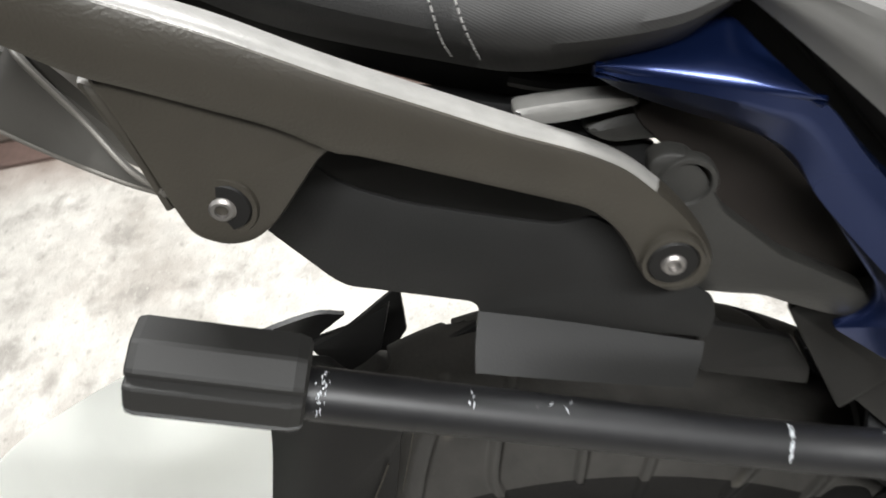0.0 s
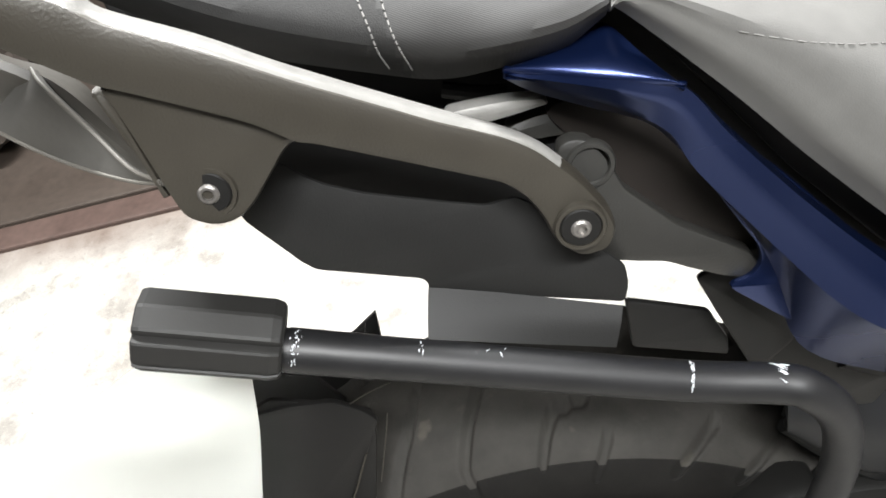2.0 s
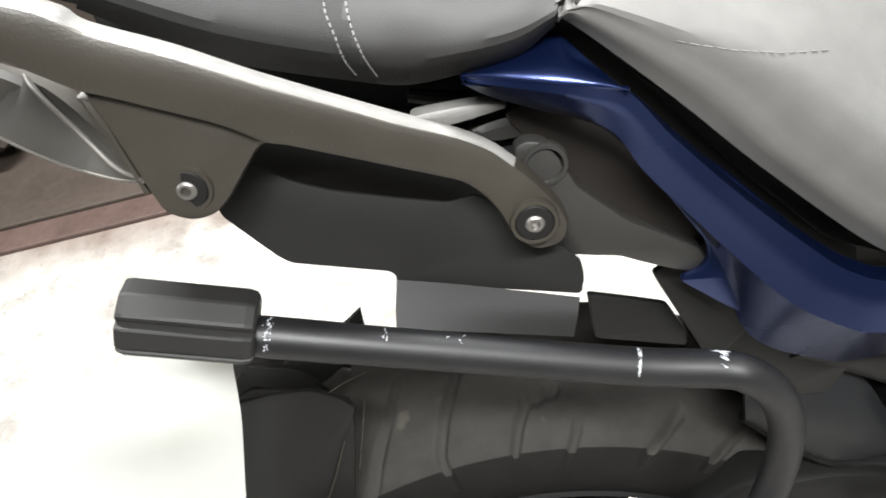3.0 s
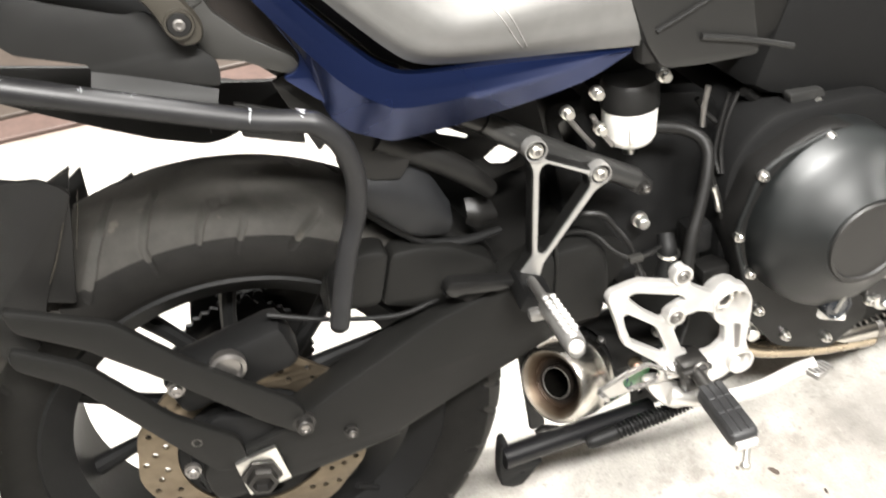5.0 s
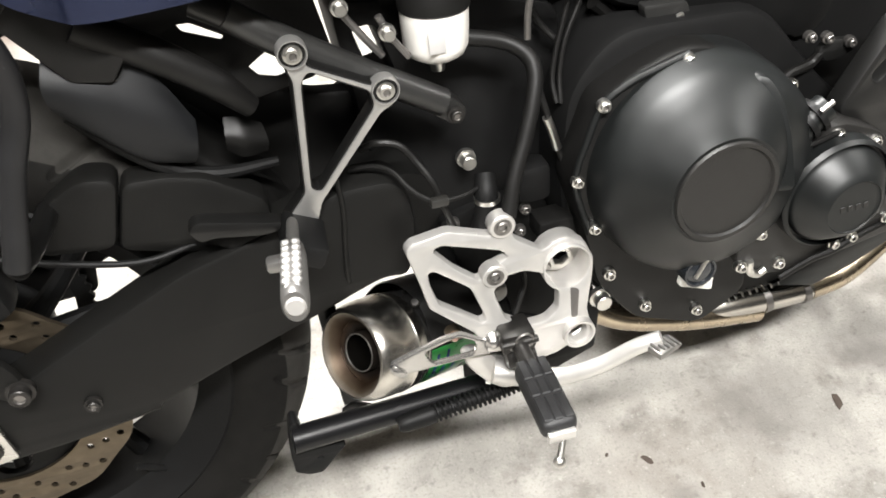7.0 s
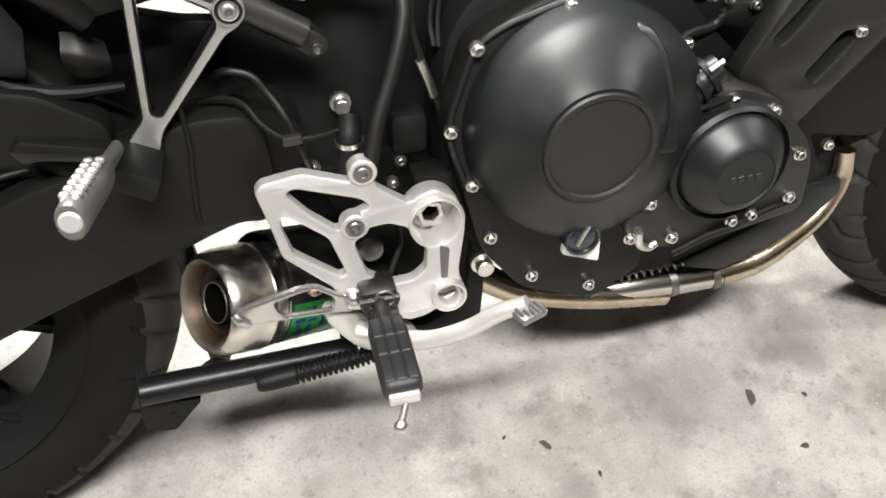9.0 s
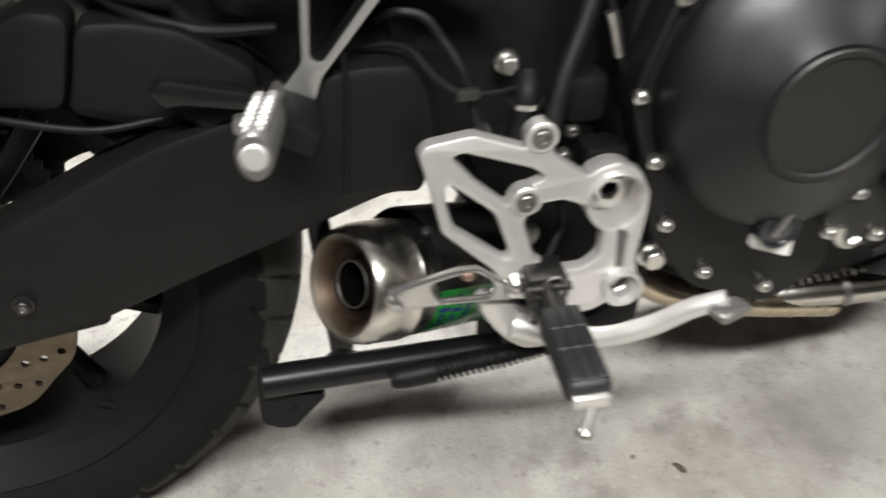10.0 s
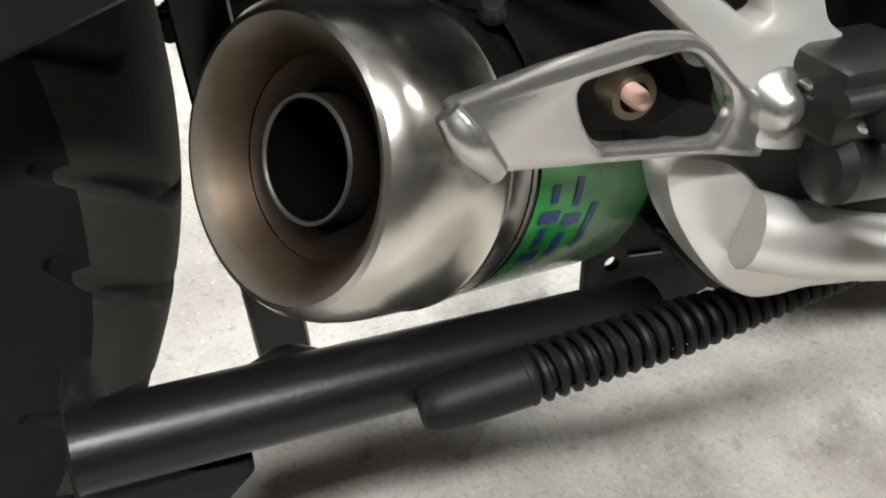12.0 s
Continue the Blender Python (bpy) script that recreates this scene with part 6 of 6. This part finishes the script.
part("air_box", rbox((0.56, 0.03, 0.72), (0.26, 0.2, 0.18), 0.03), PLASTIC, bike)
for p in [(0.41, -0.11, 0.657), (0.379, -0.11, 0.644), (0.413, -0.11, 0.618), (0.475, -0.12, 0.663)]:
    bolt(p, 0.005, STEEL, bike, "bracket_bolt", head=0.008, socket=False)
for q in ([(0.381, -0.1, 0.637), (0.398, -0.1, 0.611), (0.409, -0.1, 0.596)], [(0.409, -0.1, 0.629), (0.418, -0.1, 0.609), (0.43, -0.1, 0.591)], [(0.536, -0.1, 0.63), (0.532, -0.1, 0.607), (0.531, -0.1, 0.586)]):
    part("silver_line", tube(q, 0.003, 8), STEELDARK, bike)

# silencer
MA, RC = SILENCER_AXIS, SILENCER_FACE
LIP = [(0.0302, 0.0065), (0.0325, 0.0022), (0.0355, -0.0025), (0.0385, -0.0057), (0.041, -0.0072), (0.043, -0.0066), (0.0455, -0.0035), (0.0475, 0.002), (0.0487, 0.009), (0.0493, 0.02), (0.0495, 0.034), (0.0502, 0.035), (0.0502, 0.0365), (0.0495, 0.038), (0.0493, 0.047)]
sil = part("silencer", lathe(LIP[4:] + [(0.0, 0.047)], RC, MA, 80), CHROME, bike, "brushed stainless silencer end cap")
part("lip", lathe(LIP[:5], RC, MA, 80), LIPMAT, sil, "tan-tinted rolled lip")
part("inner_cone", lathe([(0.0303, 0.0072), (0.0285, 0.009), (0.0258, 0.0102), (0.0235, 0.0108), (0.0213, 0.0118), (0.0196, 0.016)], RC, MA, 64), LIPMAT, sil, "burnt brown inner cone")
part("outlet_pipe", lathe([(0.0176, 0.09), (0.0176, 0.0042), (0.0181, 0.003), (0.019, 0.003), (0.0195, 0.0042), (0.0195, 0.04)], RC, MA, 48), BURNT, sil, "sooty outlet pipe")
part("pipe_rim", lathe([(0.0178, 0.0034), (0.0181, 0.0026), (0.0189, 0.0026), (0.0192, 0.0034), (0.0178, 0.0034)], RC, MA, 48), STEELDARK, sil, "bare steel pipe rim")
# Soot, with the pipe's inner shade put into its black.
part("outlet_soot_and_shade", lathe([(0, 0.085), (0.0175, 0.085), (0.0175, 0.0037)], RC, MA, 32), BLACKHOLE, sil, "sooty inside of the pipe, its shade put into the black")
part("screw", lathe([(0, 0.002), (0.003, 0.002), (0.0035, 0), (0, 0)], RC + Vector((0.004, -0.002, -0.0235)) + MA * 0.0105, -MA, 12), STEELDARK, sil)
part("sleeve", lathe([(0.0, 0.045), (0.0478, 0.045), (0.0485, 0.047), (0.0485, 0.17), (0.047, 0.175), (0.03, 0.2), (0.0, 0.2)], RC, MA, 64), CARBON, sil, "dark silencer sleeve")
u0 = Vector((0, 0, -1)) - MA * MA.dot(Vector((0, 0, -1)))
u0.normalize()
v0 = MA.cross(u0)
if v0.y > 0:
    v0 = -v0


def sticker(a0, a1, d0, d1, material, label, rad=0.0489):
    bm = bmesh.new()
    g = [[bm.verts.new(RC + MA * d + rad * (math.cos(a) * u0 + math.sin(a) * v0)) for a in np.linspace(a0, a1, 20)] for d in (d0, (d0 + d1) / 2, d1)]
    for p, q in zip(g, g[1:]):
        for k in range(19):
            bm.faces.new((p[k], p[k + 1], q[k + 1], q[k]))
    return part("sticker", bm, material, sil, label)


sticker(0.6, 1.8, 0.053, 0.13, GREEN, "green printed sticker")
for a0, a1, d0, d1 in ((1.08, 1.16, 0.058, 0.068), (1.22, 1.36, 0.06, 0.064), (1.4, 1.48, 0.057, 0.069), (1.54, 1.66, 0.061, 0.065), (1.1, 1.3, 0.073, 0.078), (1.36, 1.44, 0.072, 0.083), (1.5, 1.7, 0.075, 0.079), (1.12, 1.5, 0.088, 0.092)):
    sticker(a0, a1, d0, d1, NAVY, "dark blue print", 0.0493)
sticker(-0.4, 1.9, 0.0485, 0.0505, STEEL, "bright edge band", 0.0491)
part("silencer_guard", lathe([(0.0495, 0.052), (0.0508, 0.055), (0.0508, 0.16), (0.0495, 0.165)], RC + Vector((0, 0.0055, 0.006)), MA, 40), PLASTIC, sil, "black heat guard over the silencer")
part("mount_bolt", lathe([(0, 0.006), (0.0035, 0.0055), (0.0048, 0.003), (0.0048, 0), (0, 0)], RC + MA * 0.05 - v0 * -0.02 - u0 * 0.05, (-0.2, -0.5, 0.8), 16), OILSTEEL, sil)
part("link_pipe", tube([RC + MA * 0.19, RC + MA * 0.24, (0.58, 0.0, 0.2)], [0.03, 0.024, 0.022], 18), HEAT, bike)

# centre stand, folded up
S0, S1 = Vector((0.268, -0.149, 0.2505)), Vector((0.462, -0.129, 0.2325))
stand = part("centre_stand", tube([S0 - (S1 - S0) * 0.02, S0.lerp(S1, 0.5), S1], 0.0132, 28, curved=False), STANDMAT, bike, "black tubular centre stand folded up")
foot = part("stand_foot", plate([(0.2645, 0.268), (0.2685, 0.2715), (0.2724, 0.268), (0.2745, 0.2546), (0.274, 0.236), (0.29, 0.231), (0.3135, 0.2225), (0.304, 0.213), (0.2849, 0.1924), (0.272, 0.1935), (0.2584, 0.2021), (0.2585, 0.2247), (0.2605, 0.245)], -0.148, -0.128, [[(0.281, 0.214), (0.288, 0.2165), (0.288, 0.2125)]], edge=0.002, r=0.003), DARK, stand, "black stand foot plate")
part("stand_cross", plate([(0.312, 0.4), (0.33, 0.402), (0.334, 0.34), (0.339, 0.28), (0.3425, 0.205), (0.3215, 0.203), (0.3185, 0.262), (0.315, 0.34)], -0.082, -0.072, edge=0.004, r=0.006), SATIN, stand)
part("stand_weld", tube([(0.318, -0.112, 0.229), (0.33, -0.114, 0.2305), (0.346, -0.113, 0.2265)], [0.006, 0.0095, 0.006], 12), OILSTEEL, stand)
sb = part("stand_bracket", plate([(0.4515, 0.214), (0.4517, 0.2565), (0.4565, 0.2585), (0.4568, 0.285), (0.49, 0.3), (0.536, 0.28), (0.558, 0.25), (0.54, 0.222), (0.5, 0.205), (0.476, 0.205)], -0.1, -0.095, [circle(0.4633, 0.2341, 0.0032, 14)], edge=0.0008, r=0.004), DARK, bike, "black stand bracket with a round hole")
part("bracket_fold", tube([(0.47, -0.1005, 0.2375), (0.485, -0.1005, 0.236)], 0.0009, 6), STEELDARK, sb)
C0, C1 = Vector((0.370, -0.156, 0.239)), Vector((0.535, -0.153, 0.250))
cd = (C1 - C0).normalized()
ca = cd.orthogonal().normalized()
cb = cd.cross(ca)
part("spring_anchor", tube([C0 - cd * 0.004, C0 + cd * 0.004, C0 + cd * 0.03, C0 + cd * 0.034], [0.0068, 0.0092, 0.0098, 0.0092], 14), DARK, stand, "rounded rubber spring boot")
L = (C1 - C0).length
coil = []
for k in range(360):
    u = k / 359
    q = 0.0085 * (1 - 0.6 * max(0, (u - 0.45) / 0.55))
    a = 2 * math.pi * 26 * u
    coil.append(C0 + cd * (0.03 + (L - 0.03) * u) + q * (math.cos(a) * ca + math.sin(a) * cb))
part("return_spring", tube(coil, 0.0017, 7, n=2), DARK, stand, "black coiled return spring")
part("spring_core", tube([C0 + cd * 0.03, C0 + cd * (L * 0.6), C1], [0.0068, 0.006, 0.003], 12, curved=False), DARK, stand)
part("side_stand", tube([(0.5, 0.13, 0.24), (0.48, 0.2, 0.12), (0.46, 0.26, 0.062)], 0.011, 14), SATIN, bike, "black side stand on the far side")

# front wheel
fw = part("front_wheel", lathe([(0.2 * a / 0.222, b * 0.62) for a, b in RIM], (1.34, 0, 0.3), segs=64), DARK, bike, "black front wheel rim")
tyre(1.34, 0.3, fw, 0.3, 0.06, 500, "black front tyre")

# white sheet hanging behind the tail
SHEET_RAILS = [
    [(-0.1636, -0.13, 0.7779), (-0.1363, -0.135, 0.7709), (-0.1142, -0.135, 0.7598)],
    [(-0.2185, -0.12, 0.7454), (-0.1664, -0.14, 0.7407), (-0.1255, -0.135, 0.7193)],
    [(-0.2819, -0.11, 0.7111), (-0.2089, -0.135, 0.6945), (-0.1406, -0.135, 0.6748)],
    [(-0.3588, -0.1, 0.6317), (-0.248, -0.14, 0.6375), (-0.1614, -0.135, 0.6146)],
    [(-0.3874, -0.12, 0.473), (-0.2803, -0.14, 0.4697), (-0.2274, -0.135, 0.4353)],
    [(-0.5419, -0.12, 0.1909), (-0.4134, -0.14, 0.1906), (-0.2992, -0.135, 0.1562)],
]
folds = [[(x, y + 0.006 * math.sin(2.6 * k + 1.9 * j) * (0.3 + 0.7 * (k < 2)), z) for k, (x, y, z) in enumerate(r)] for j, r in enumerate(SHEET_RAILS)]
sheet = part("plastic_sheet", skin(folds, 6, 10, 0.0012), SHEET, bike, "creased white translucent plastic sheet")
